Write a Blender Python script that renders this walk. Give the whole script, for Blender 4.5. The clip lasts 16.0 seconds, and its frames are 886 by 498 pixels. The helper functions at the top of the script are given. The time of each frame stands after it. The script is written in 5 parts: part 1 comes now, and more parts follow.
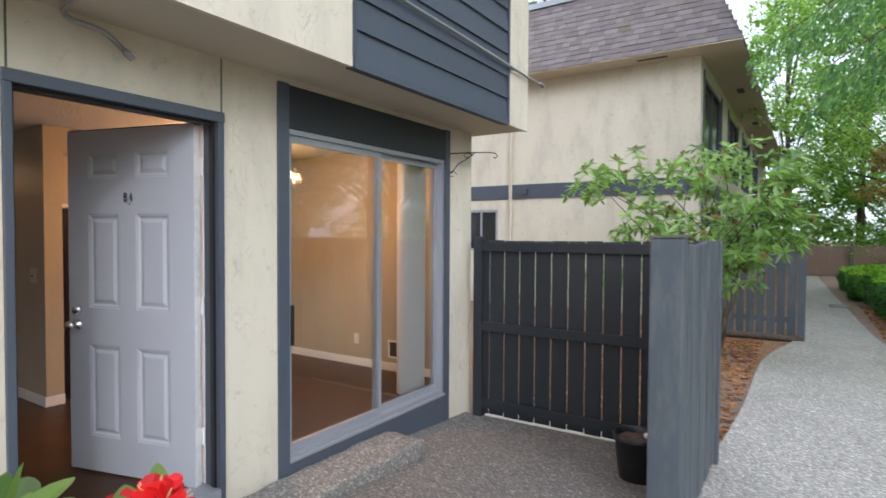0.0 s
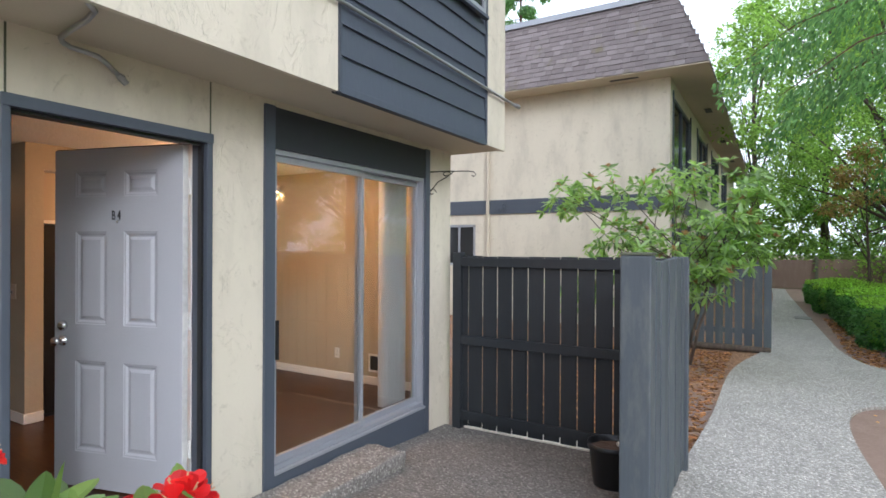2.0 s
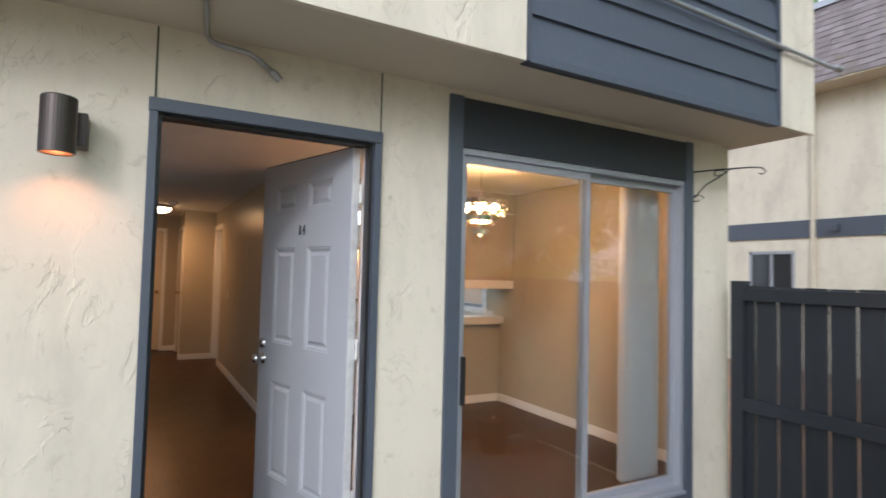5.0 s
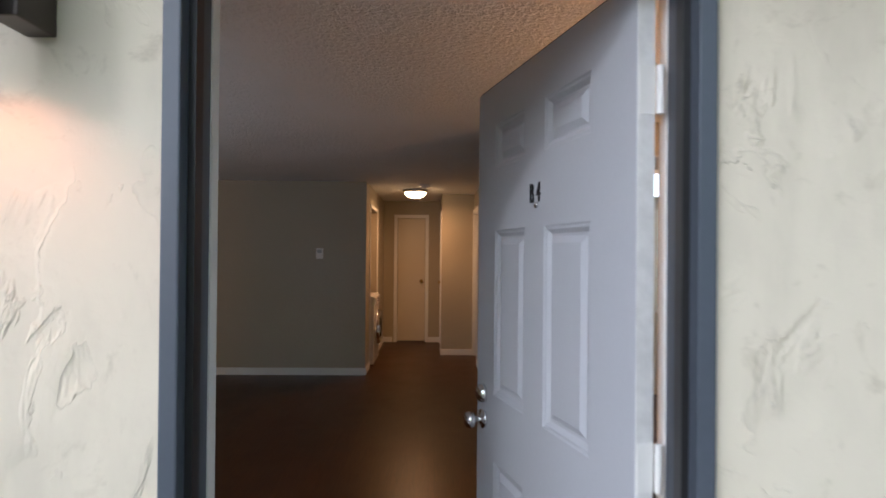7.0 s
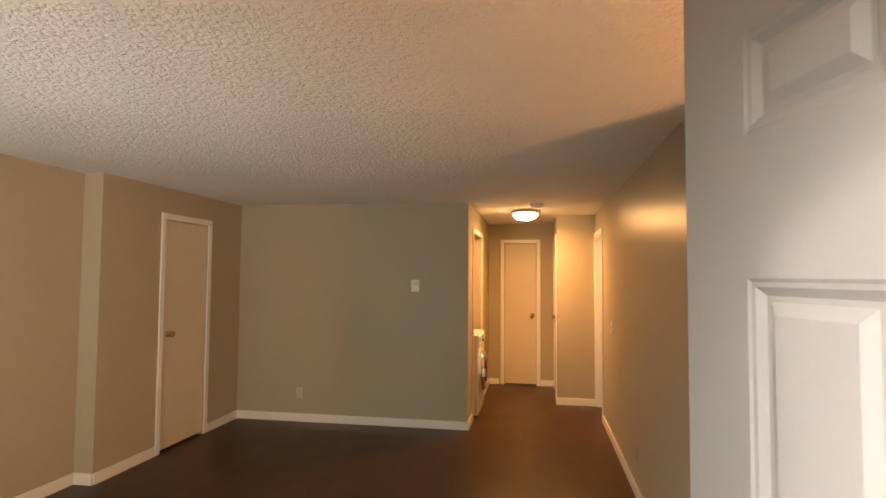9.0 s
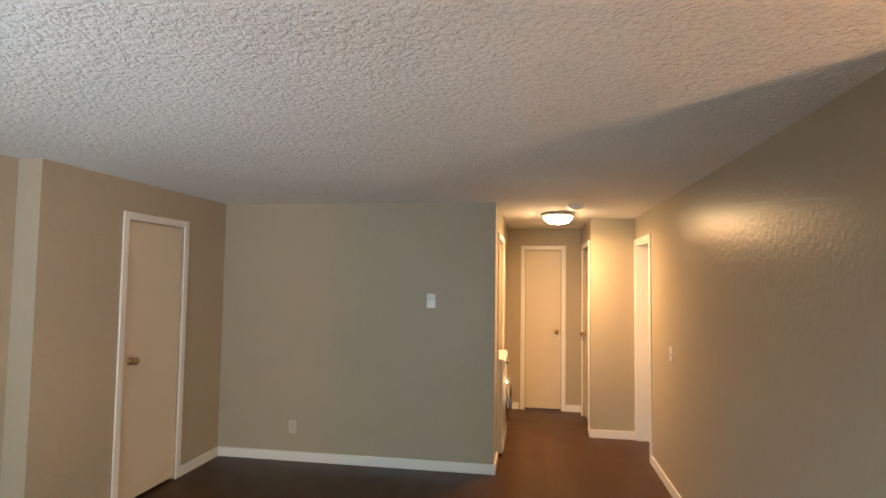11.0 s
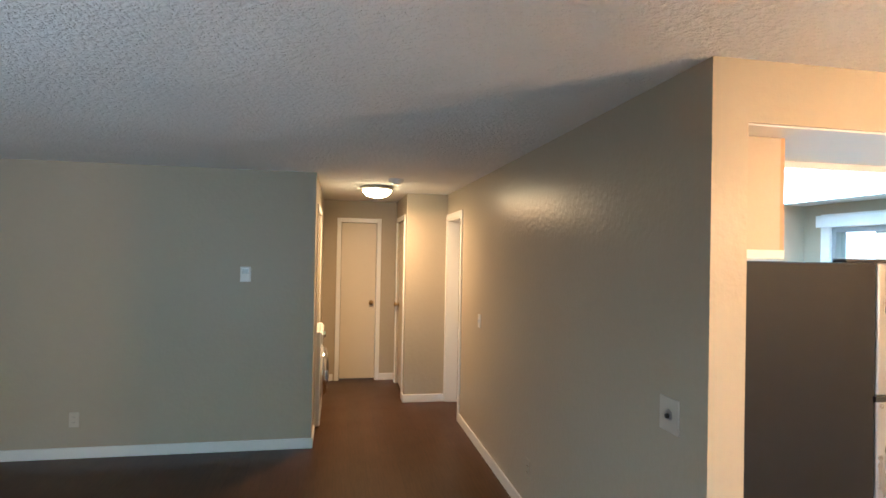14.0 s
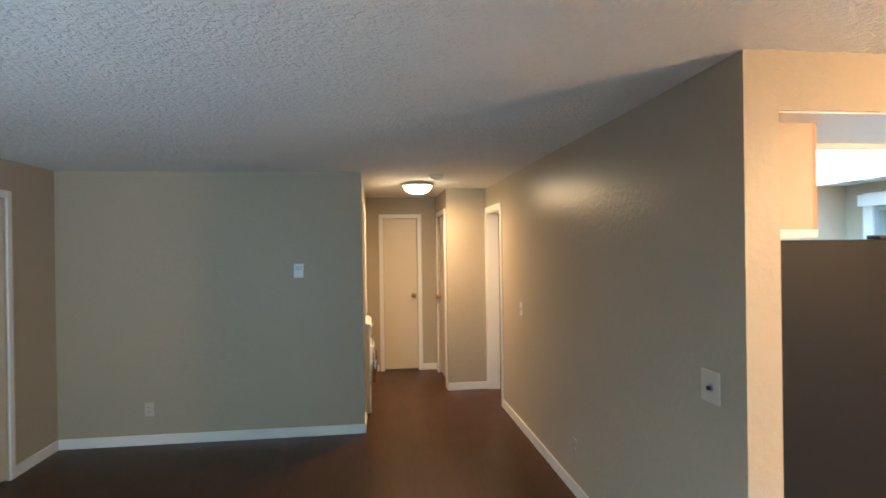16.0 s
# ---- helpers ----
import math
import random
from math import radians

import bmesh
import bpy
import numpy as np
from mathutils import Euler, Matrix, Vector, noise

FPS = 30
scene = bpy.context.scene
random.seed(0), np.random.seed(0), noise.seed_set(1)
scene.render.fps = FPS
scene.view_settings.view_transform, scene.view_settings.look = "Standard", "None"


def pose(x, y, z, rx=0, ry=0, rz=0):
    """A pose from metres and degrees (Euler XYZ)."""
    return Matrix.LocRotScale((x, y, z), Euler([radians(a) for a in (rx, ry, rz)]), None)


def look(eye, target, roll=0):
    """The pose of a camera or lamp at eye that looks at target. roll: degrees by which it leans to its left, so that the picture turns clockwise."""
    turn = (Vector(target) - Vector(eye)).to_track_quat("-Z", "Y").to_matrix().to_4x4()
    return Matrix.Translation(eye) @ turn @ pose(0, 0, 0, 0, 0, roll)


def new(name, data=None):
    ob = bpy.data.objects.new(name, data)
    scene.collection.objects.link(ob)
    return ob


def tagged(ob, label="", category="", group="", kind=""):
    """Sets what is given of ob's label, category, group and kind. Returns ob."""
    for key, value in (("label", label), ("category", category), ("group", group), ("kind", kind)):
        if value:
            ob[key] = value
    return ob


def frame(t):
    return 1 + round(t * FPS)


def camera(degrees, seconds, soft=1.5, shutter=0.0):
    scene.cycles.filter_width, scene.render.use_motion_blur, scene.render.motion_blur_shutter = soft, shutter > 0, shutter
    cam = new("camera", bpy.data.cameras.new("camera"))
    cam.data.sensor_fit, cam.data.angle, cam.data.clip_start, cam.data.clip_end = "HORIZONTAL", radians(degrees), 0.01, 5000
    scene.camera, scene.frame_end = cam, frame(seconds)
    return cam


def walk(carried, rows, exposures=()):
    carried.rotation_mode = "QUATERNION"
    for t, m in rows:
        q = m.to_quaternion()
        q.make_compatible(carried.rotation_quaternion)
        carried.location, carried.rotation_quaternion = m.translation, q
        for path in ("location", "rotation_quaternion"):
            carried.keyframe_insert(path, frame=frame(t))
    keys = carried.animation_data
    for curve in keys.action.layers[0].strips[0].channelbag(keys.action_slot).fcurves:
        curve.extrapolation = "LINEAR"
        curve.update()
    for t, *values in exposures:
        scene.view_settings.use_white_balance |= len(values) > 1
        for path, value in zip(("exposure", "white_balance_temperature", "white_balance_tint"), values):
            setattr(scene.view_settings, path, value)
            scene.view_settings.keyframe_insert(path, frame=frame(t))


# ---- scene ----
cam = camera(77.2, 16.0, soft=1.6, shutter=0.4)
PATH = [
    (0, (-1.18, -2.729, 1.444), (0.494, -1.637, 1.388), 0.3),
    (0.5, (-1.299, -2.782, 1.455), (0.439, -1.798, 1.358), 1.0),
    (1, (-1.344, -2.774, 1.463), (0.41, -1.816, 1.377), 1.0),
    (1.5, (-1.334, -2.778, 1.447), (0.404, -1.789, 1.408), 0.6),
    (2, (-1.312, -2.785, 1.464), (0.406, -1.761, 1.458), 0.3),
    (2.5, (-1.267, -2.782, 1.482), (0.424, -1.715, 1.491), -0.2),
    (3, (-1.247, -2.773, 1.481), (0.42, -1.669, 1.496), -0.1),
    (5.5, (-0.06, -2.312, 1.402), (0.587, -0.421, 1.471), 1.5),
    (6, (0.08, -1.916, 1.397), (0.412, 0.056, 1.429), 1.3),
    (6.5, (0.15, -1.445, 1.402), (0.314, 0.547, 1.426), 1.3),
    (7, (0.219, -1.03, 1.47), (0.261, 0.97, 1.483), 0.5),
    (7.5, (0.215, -0.71, 1.544), (0.136, 1.288, 1.585), 0.5),
    (8, (0.172, -0.358, 1.546), (0.026, 1.636, 1.6), 1.1),
    (8.5, (0.136, -0.181, 1.544), (-0.07, 1.807, 1.63), 0.2),
    (9, (0.138, -0.015, 1.548), (-0.198, 1.954, 1.646), 0.4),
    (11.5, (-0.377, 0.96, 1.645), (-0.677, 2.934, 1.757), 1.2),
    (12, (-0.485, 1.008, 1.632), (-0.485, 3.005, 1.742), 1.4),
    (12.5, (-0.551, 1.031, 1.635), (-0.342, 3.018, 1.718), 2.4),
    (13, (-0.476, 1.007, 1.646), (-0.149, 2.979, 1.691), 1.8),
    (13.5, (-0.392, 0.937, 1.639), (-0.01, 2.9, 1.671), 1.9),
    (14, (-0.364, 0.838, 1.642), (0.005, 2.804, 1.661), 1.1),
    (14.5, (-0.417, 0.762, 1.645), (-0.052, 2.728, 1.662), 1.1),
    (15, (-0.484, 0.701, 1.637), (-0.064, 2.657, 1.635), 1.1),
    (15.5, (-0.514, 0.657, 1.636), (-0.122, 2.618, 1.613), 0.0),
    (16, (-0.464, 0.661, 1.629), (-0.215, 2.646, 1.625), -0.8),
]
walk(cam, [(t, look(eye, target, roll)) for t, eye, target, roll in PATH],
     [(0, 0.4, 5750, 13), (3.2, 0.4, 5750, 13), (5.3, 0.42, 5750, 13), (7.2, 0.42, 5550, 13), (7.7, 0.98, 6300, 11), (8.2, 1.62, 8200, 14), (8.6, 1.8, 8400, 15), (9.0, 1.98, 7900, 12), (11.5, 2.33, 5350, 1), (13, 2.22, 4900, -2), (15, 2.0, 4500, -5), (16, 2.02, 4600, -5)])
SKY, SUN, SUN_EL, SUN_AZ, CHAND_W, HALL_W, DAY_W = 0.15, 0.4, 23, 220, 82, 11, 6.2

# world: bright overcast sky, soft sun
world = bpy.data.worlds.new("world")
scene.world = world
world.use_nodes = True
wt = world.node_tree
sky = wt.nodes.new("ShaderNodeTexSky")
sky.sky_type, sky.sun_disc = "NISHITA", False
sky.sun_elevation, sky.sun_rotation = radians(SUN_EL), radians(SUN_AZ)
sky.air_density, sky.dust_density = 0.8, 9.0
bg = wt.nodes["Background"]
bg.inputs["Strength"].default_value = SKY
haze = wt.nodes.new("ShaderNodeHueSaturation")
haze.inputs["Saturation"].default_value = 0.45
wt.links.new(sky.outputs[0], haze.inputs["Color"])
cloud = wt.nodes.new("ShaderNodeMix")
cloud.data_type = "RGBA"
cloud.inputs["Factor"].default_value = 0.7
cloud.inputs["B"].default_value = (11.4, 11.9, 12.4, 1)
wt.links.new(haze.outputs[0], cloud.inputs["A"])
wt.links.new(cloud.outputs["Result"], bg.inputs["Color"])
sun = new("sun", bpy.data.lights.new("sun", "SUN"))
sun.data.energy, sun.data.angle, sun.data.color = SUN, radians(4), (1.0, 0.98, 0.95)
sun.matrix_world = look((math.sin(radians(SUN_AZ)) * 10, math.cos(radians(SUN_AZ)) * 10, 10 * math.tan(radians(SUN_EL))), (0, 0, 0))
WARM = (1.0, 0.46, 0.165)


# ---- helpers of this scene ----
def lamp(name, kind, power, color, m, size=0.1, size_y=None, spread=None):
    ob = new(name, bpy.data.lights.new(name, kind))
    ob.data.energy, ob.data.color = power, color
    if kind == "AREA":
        ob.data.size = size
        if size_y:
            ob.data.shape, ob.data.size_y = "RECTANGLE", size_y
        if spread:
            ob.data.spread = radians(spread)
    else:
        ob.data.shadow_soft_size = size
    ob.matrix_world = m
    return ob


def finish(bm, name, mat, smooth=False):
    me = bpy.data.meshes.new(name)
    bmesh.ops.recalc_face_normals(bm, faces=bm.faces)
    if smooth:
        for f in bm.faces:
            f.smooth = True
    bm.to_mesh(me)
    bm.free()
    if mat:
        me.materials.append(mat)
    return me


def setting(name, bm, mat, label="", category="", smooth=False):
    return tagged(new(name, finish(bm, name, mat, smooth)), label, category, kind="structure")


def thing(name, label, category, loc=(0, 0, 0), rz=0, group="", kind=""):
    ob = new(name)
    ob.matrix_world = pose(*loc, 0, 0, rz)
    return tagged(ob, label, category, group, kind)


def part(name, bm, mat, parent, label="", smooth=False):
    ob = new(name, finish(bm, name, mat, smooth))
    ob.parent = parent
    return tagged(ob, label)


def solid(name, bm, mat, label, category, loc=(0, 0, 0), rz=0, group="", smooth=False, kind=""):
    """A thing that is one mesh."""
    ob = new(name, finish(bm, name, mat, smooth))
    ob.matrix_world = pose(*loc, 0, 0, rz)
    return tagged(ob, label, category, group, kind)


def B(*boxes, bevel=0.0, seg=2):
    """A bmesh of boxes (x0, x1, y0, y1, z0, z1), their edges rounded."""
    bm = bmesh.new()
    for b in boxes:
        add_box(bm, *b)
    if bevel:
        bmesh.ops.bevel(bm, geom=bm.edges[:], offset=bevel, segments=seg, affect="EDGES", profile=0.6, clamp_overlap=True)
    return bm


def add_box(bm, x0, x1, y0, y1, z0, z1):
    v = [bm.verts.new(c) for c in ((x0, y0, z0), (x1, y0, z0), (x1, y1, z0), (x0, y1, z0),
                                   (x0, y0, z1), (x1, y0, z1), (x1, y1, z1), (x0, y1, z1))]
    for f in ((0, 3, 2, 1), (4, 5, 6, 7), (0, 1, 5, 4), (1, 2, 6, 5), (2, 3, 7, 6), (3, 0, 4, 7)):
        bm.faces.new([v[i] for i in f])


def add_lathe(bm, profile, centre=(0, 0, 0), axis="z", seg=24, cap=True):
    """Turns (radius, height) rows about an axis."""
    cx, cy, cz = centre
    rings = []
    for r, h in profile:
        ring = []
        for i in range(seg):
            a = 2 * math.pi * i / seg
            c, s = r * math.cos(a), r * math.sin(a)
            p = {"z": (c, s, h), "y": (c, h, s), "x": (h, c, s)}[axis]
            ring.append(bm.verts.new((p[0] + cx, p[1] + cy, p[2] + cz)))
        rings.append(ring)
    for a, b in zip(rings, rings[1:]):
        for i in range(seg):
            bm.faces.new((a[i], a[(i + 1) % seg], b[(i + 1) % seg], b[i]))
    if cap:
        bm.faces.new(rings[0][::-1])
        bm.faces.new(rings[-1])
    return bm


def lathe(profile, centre=(0, 0, 0), axis="z", seg=24, cap=True):
    return add_lathe(bmesh.new(), profile, centre, axis, seg, cap)


def add_tube(bm, points, radii, seg=8):
    """A tube along points; radii: one, or one for each."""
    points = [Vector(p) for p in points]
    if isinstance(radii, (int, float)):
        radii = [radii] * len(points)
    rings, side = [], None
    for i, p in enumerate(points):
        d = (points[min(i + 1, len(points) - 1)] - points[max(i - 1, 0)]).normalized()
        if side is None:
            side = d.orthogonal().normalized()
        side = (side - d * side.dot(d)).normalized()
        up = d.cross(side)
        rings.append([bm.verts.new(p + (side * math.cos(2 * math.pi * k / seg) + up * math.sin(2 * math.pi * k / seg)) * radii[i]) for k in range(seg)])
    for a, b in zip(rings, rings[1:]):
        for i in range(seg):
            bm.faces.new((a[i], a[(i + 1) % seg], b[(i + 1) % seg], b[i]))
    bm.faces.new(rings[0][::-1])
    bm.faces.new(rings[-1])
    return bm


def tube(points, radii, seg=8):
    return add_tube(bmesh.new(), points, radii, seg)


def wall_bm(axis, p0, p1, u0, u1, z0, z1, holes=()):
    """A wall of thickness p0..p1 along x or y from u0 to u1, with openings (u0, u1, z0, z1) that go through."""
    us = sorted({u0, u1, *[v for h in holes for v in h[:2] if u0 < v < u1]})
    zs = sorted({z0, z1, *[v for h in holes for v in h[2:] if z0 < v < z1]})
    bm = bmesh.new()
    for a, b in zip(us, us[1:]):
        for c, d in zip(zs, zs[1:]):
            um, zm = (a + b) / 2, (c + d) / 2
            if any(h[0] < um < h[1] and h[2] < zm < h[3] for h in holes):
                continue
            if axis == "x":
                add_box(bm, a, b, p0, p1, c, d)
            else:
                add_box(bm, p0, p1, a, b, c, d)
    bmesh.ops.remove_doubles(bm, verts=bm.verts[:], dist=1e-5)
    seen = {}
    for f in bm.faces:
        seen.setdefault(tuple(round(v, 4) for v in f.calc_center_median()), []).append(f)
    bmesh.ops.delete(bm, geom=[f for fs in seen.values() if len(fs) > 1 for f in fs], context="FACES")
    return bm


# ---- materials ----
def mat_base(name, rough=0.6, metal=0.0):
    m = bpy.data.materials.new(name)
    m.use_nodes = True
    nt = m.node_tree
    p = nt.nodes["Principled BSDF"]
    p.inputs["Roughness"].default_value, p.inputs["Metallic"].default_value = rough, metal
    return m, nt, p


def node(nt, kind, **values):
    n = nt.nodes.new(kind)
    for key, v in values.items():
        n.inputs[key.replace("_", " ")].default_value = v
    return n


def ramp(nt, fac, stops):
    n = nt.nodes.new("ShaderNodeValToRGB")
    e = n.color_ramp.elements
    while len(e) < len(stops):
        e.new(0.5)
    for el, (pos, col) in zip(e, stops):
        el.position, el.color = pos, (*col, 1)
    nt.links.new(fac, n.inputs["Fac"])
    return n.outputs["Color"]


def scaled(c, k):
    return tuple(min(1.0, v * k) for v in c)


def coords(nt, stretch=(1, 1, 1)):
    g = nt.nodes.new("ShaderNodeNewGeometry")
    mp = nt.nodes.new("ShaderNodeMapping")
    mp.inputs["Scale"].default_value = stretch
    nt.links.new(g.outputs["Position"], mp.inputs["Vector"])
    return mp.outputs["Vector"]


def noise_tex(nt, vec, scale, detail=4.0, rough=0.6, distort=0.0):
    n = node(nt, "ShaderNodeTexNoise", Scale=scale, Detail=detail, Roughness=rough, Distortion=distort)
    nt.links.new(vec, n.inputs["Vector"])
    return n.outputs["Fac"]


def mix(nt, fac, a, b, mode="MIX"):
    n = nt.nodes.new("ShaderNodeMix")
    n.data_type, n.blend_type = "RGBA", mode
    for sock, v in ((n.inputs["Factor"], fac), (n.inputs["A"], a), (n.inputs["B"], b)):
        if isinstance(v, (int, float)):
            sock.default_value = v
        elif isinstance(v, tuple):
            sock.default_value = (*v, 1)
        else:
            nt.links.new(v, sock)
    return n.outputs["Result"]


def bump(nt, p, height, strength, dist):
    b = node(nt, "ShaderNodeBump", Strength=strength, Distance=dist)
    nt.links.new(height, b.inputs["Height"])
    last = p.inputs["Normal"].links
    if last:
        nt.links.new(last[0].from_socket, b.inputs["Normal"])
    nt.links.new(b.outputs["Normal"], p.inputs["Normal"])


def paint(name, col, rough=0.5, vary=0.10, grain=60.0, relief=0.15, dist=0.002, metal=0.0, big=1.3, gloss=0.5, uneven=1.0):
    """A painted or plain surface: broad mottling, fine grain, slight relief."""
    m, nt, p = mat_base(name, rough, metal)
    p.inputs["Specular IOR Level"].default_value = gloss
    vec = coords(nt)
    a = ramp(nt, noise_tex(nt, vec, big, 5.0), [(0.3, scaled(col, 1 - vary)), (0.7, scaled(col, 1 + vary))])
    g = noise_tex(nt, vec, grain, 3.0)
    nt.links.new(mix(nt, 0.35, a, ramp(nt, g, [(0.3, scaled(col, 1 - vary)), (0.7, scaled(col, 1 + vary))])), p.inputs["Base Color"])
    r = node(nt, "ShaderNodeMapRange", To_Min=rough * (1 - 0.15 * uneven), To_Max=min(1, rough * (1 + 0.2 * uneven)))
    nt.links.new(noise_tex(nt, vec, big * 4, 3.0), r.inputs["Value"])
    nt.links.new(r.outputs[0], p.inputs["Roughness"])
    bump(nt, p, g, relief, dist)
    return m


def stucco_mat(name, col):
    """Hand-trowelled stucco: ridges and flat knife marks, weather stains."""
    m, nt, p = mat_base(name, 0.85)
    vec = coords(nt)
    stain = noise_tex(nt, coords(nt, (1, 1, 0.35)), 2.2, 6.0, 0.65)
    c = ramp(nt, stain, [(0.25, scaled(col, 0.78)), (0.5, col), (0.8, scaled(col, 1.06))])
    spot = noise_tex(nt, vec, 9.0, 6.0, 0.7, 0.6)
    c = mix(nt, ramp(nt, spot, [(0.30, (0.5, 0.5, 0.5)), (0.42, (0, 0, 0))]), c, (col[0] * 0.62, col[1] * 0.6, col[2] * 0.55))
    # knife marks: thin broken ridges, coloured darker along each mark
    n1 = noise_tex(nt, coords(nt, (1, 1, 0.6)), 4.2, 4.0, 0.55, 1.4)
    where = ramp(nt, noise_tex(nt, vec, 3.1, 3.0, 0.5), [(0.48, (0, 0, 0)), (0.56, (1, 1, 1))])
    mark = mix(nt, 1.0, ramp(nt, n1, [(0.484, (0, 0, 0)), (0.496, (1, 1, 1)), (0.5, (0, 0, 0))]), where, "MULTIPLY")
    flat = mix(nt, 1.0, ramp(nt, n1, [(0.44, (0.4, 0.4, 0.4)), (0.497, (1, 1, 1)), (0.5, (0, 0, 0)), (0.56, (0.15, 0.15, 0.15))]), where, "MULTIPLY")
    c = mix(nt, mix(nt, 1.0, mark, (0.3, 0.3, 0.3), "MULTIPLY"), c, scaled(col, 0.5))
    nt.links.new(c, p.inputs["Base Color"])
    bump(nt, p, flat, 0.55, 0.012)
    bump(nt, p, noise_tex(nt, vec, 40.0, 4.0, 0.6), 0.28, 0.005)
    return m


def popcorn_mat():
    m, nt, p = mat_base("popcorn_ceiling", 0.95)
    vec = coords(nt)
    c = ramp(nt, noise_tex(nt, vec, 0.9, 4.0), [(0.3, (0.82, 0.81, 0.77)), (0.7, (0.88, 0.87, 0.84))])
    nt.links.new(c, p.inputs["Base Color"])
    bump(nt, p, noise_tex(nt, vec, 46.0, 3.0, 0.6, 0.5), 0.95, 0.026)
    bump(nt, p, noise_tex(nt, vec, 170.0, 2.0, 0.6), 0.5, 0.008)
    return m


def wood_floor_mat():
    """Dark glossy laminate, boards along y."""
    m, nt, p = mat_base("dark_laminate", 0.25)
    p.inputs["Specular IOR Level"].default_value = 0.22
    br = node(nt, "ShaderNodeTexBrick", Scale=1.0, Mortar_Size=0.0012, Brick_Width=1.2, Row_Height=0.125)
    br.inputs["Color1"].default_value = (0.042, 0.015, 0.006, 1)
    br.inputs["Color2"].default_value = (0.068, 0.026, 0.010, 1)
    br.inputs["Mortar"].default_value = (0.012, 0.006, 0.004, 1)
    g = nt.nodes.new("ShaderNodeNewGeometry")
    mp = nt.nodes.new("ShaderNodeMapping")
    mp.inputs["Rotation"].default_value = (0, 0, radians(90))
    nt.links.new(g.outputs["Position"], mp.inputs["Vector"])
    nt.links.new(mp.outputs[0], br.inputs["Vector"])
    grain = noise_tex(nt, coords(nt, (26, 1.6, 1)), 3.0, 6.0, 0.65, 0.6)
    nt.links.new(mix(nt, 0.5, br.outputs["Color"], ramp(nt, grain, [(0.3, (0.020, 0.009, 0.004)), (0.7, (0.085, 0.042, 0.016))])), p.inputs["Base Color"])
    r = node(nt, "ShaderNodeMapRange", To_Min=0.26, To_Max=0.4)
    nt.links.new(noise_tex(nt, coords(nt), 3.0, 5.0), r.inputs["Value"])
    nt.links.new(r.outputs[0], p.inputs["Roughness"])
    bump(nt, p, grain, 0.12, 0.001)
    return m


def aggregate_mat(name="aggregate_concrete", k=1.0):
    """Exposed-aggregate concrete: small pebbles in grey cement."""
    m, nt, p = mat_base(name, 0.85)
    vec = coords(nt)
    v = node(nt, "ShaderNodeTexVoronoi", Scale=62.0)
    nt.links.new(vec, v.inputs["Vector"])
    peb = ramp(nt, v.outputs["Color"], [(0.1, (0.19, 0.175, 0.16)), (0.4, (0.38, 0.36, 0.34)), (0.68, (0.50, 0.48, 0.455)), (0.92, (0.80, 0.78, 0.74))])
    c = mix(nt, ramp(nt, v.outputs["Distance"], [(0.42, (0, 0, 0)), (0.62, (0.8, 0.8, 0.8))]), peb, (0.28, 0.27, 0.25))
    c = mix(nt, 0.55, c, ramp(nt, noise_tex(nt, vec, 1.1, 6.0, 0.65), [(0.3, (0.72, 0.71, 0.70)), (0.65, (1.0, 0.99, 0.98))]), "MULTIPLY")
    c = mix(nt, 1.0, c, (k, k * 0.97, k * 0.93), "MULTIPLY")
    nt.links.new(c, p.inputs["Base Color"])
    inv = ramp(nt, v.outputs["Distance"], [(0.0, (1, 1, 1)), (0.6, (0, 0, 0))])
    bump(nt, p, inv, 0.8, 0.005)
    return m


def mulch_mat():
    m, nt, p = mat_base("bark_and_needles", 0.95)
    vec = coords(nt)
    v = node(nt, "ShaderNodeTexVoronoi", Scale=34.0)
    nt.links.new(coords(nt, (1, 0.8, 1)), v.inputs["Vector"])
    c = ramp(nt, v.outputs["Color"], [(0.0, (0.11, 0.06, 0.035)), (0.5, (0.30, 0.155, 0.08)), (1.0, (0.50, 0.29, 0.16))])
    soil = ramp(nt, noise_tex(nt, vec, 30.0, 5.0), [(0.3, (0.19, 0.125, 0.09)), (0.7, (0.29, 0.20, 0.15))])
    patch = ramp(nt, noise_tex(nt, vec, 0.6, 4.0, 0.6), [(0.44, (0, 0, 0)), (0.56, (1, 1, 1))])
    # bare trodden soil on the far side of the path, bark on the beds
    bare = ramp(nt, noise_tex(nt, vec, 3.0, 6.0, 0.6), [(0.3, (0.25, 0.165, 0.125)), (0.7, (0.36, 0.25, 0.195))])
    bare = mix(nt, 0.5, bare, soil)
    sep = nt.nodes.new("ShaderNodeSeparateXYZ")
    nt.links.new(vec, sep.inputs[0])
    side = node(nt, "ShaderNodeMapRange", From_Min=-3.3, From_Max=-3.1, To_Min=1.0, To_Max=0.0)
    nt.links.new(sep.outputs["Y"], side.inputs["Value"])
    nt.links.new(mix(nt, side.outputs["Result"], mix(nt, patch, soil, c), bare), p.inputs["Base Color"])
    bump(nt, p, noise_tex(nt, vec, 45.0, 5.0), 0.5, 0.012)
    return m


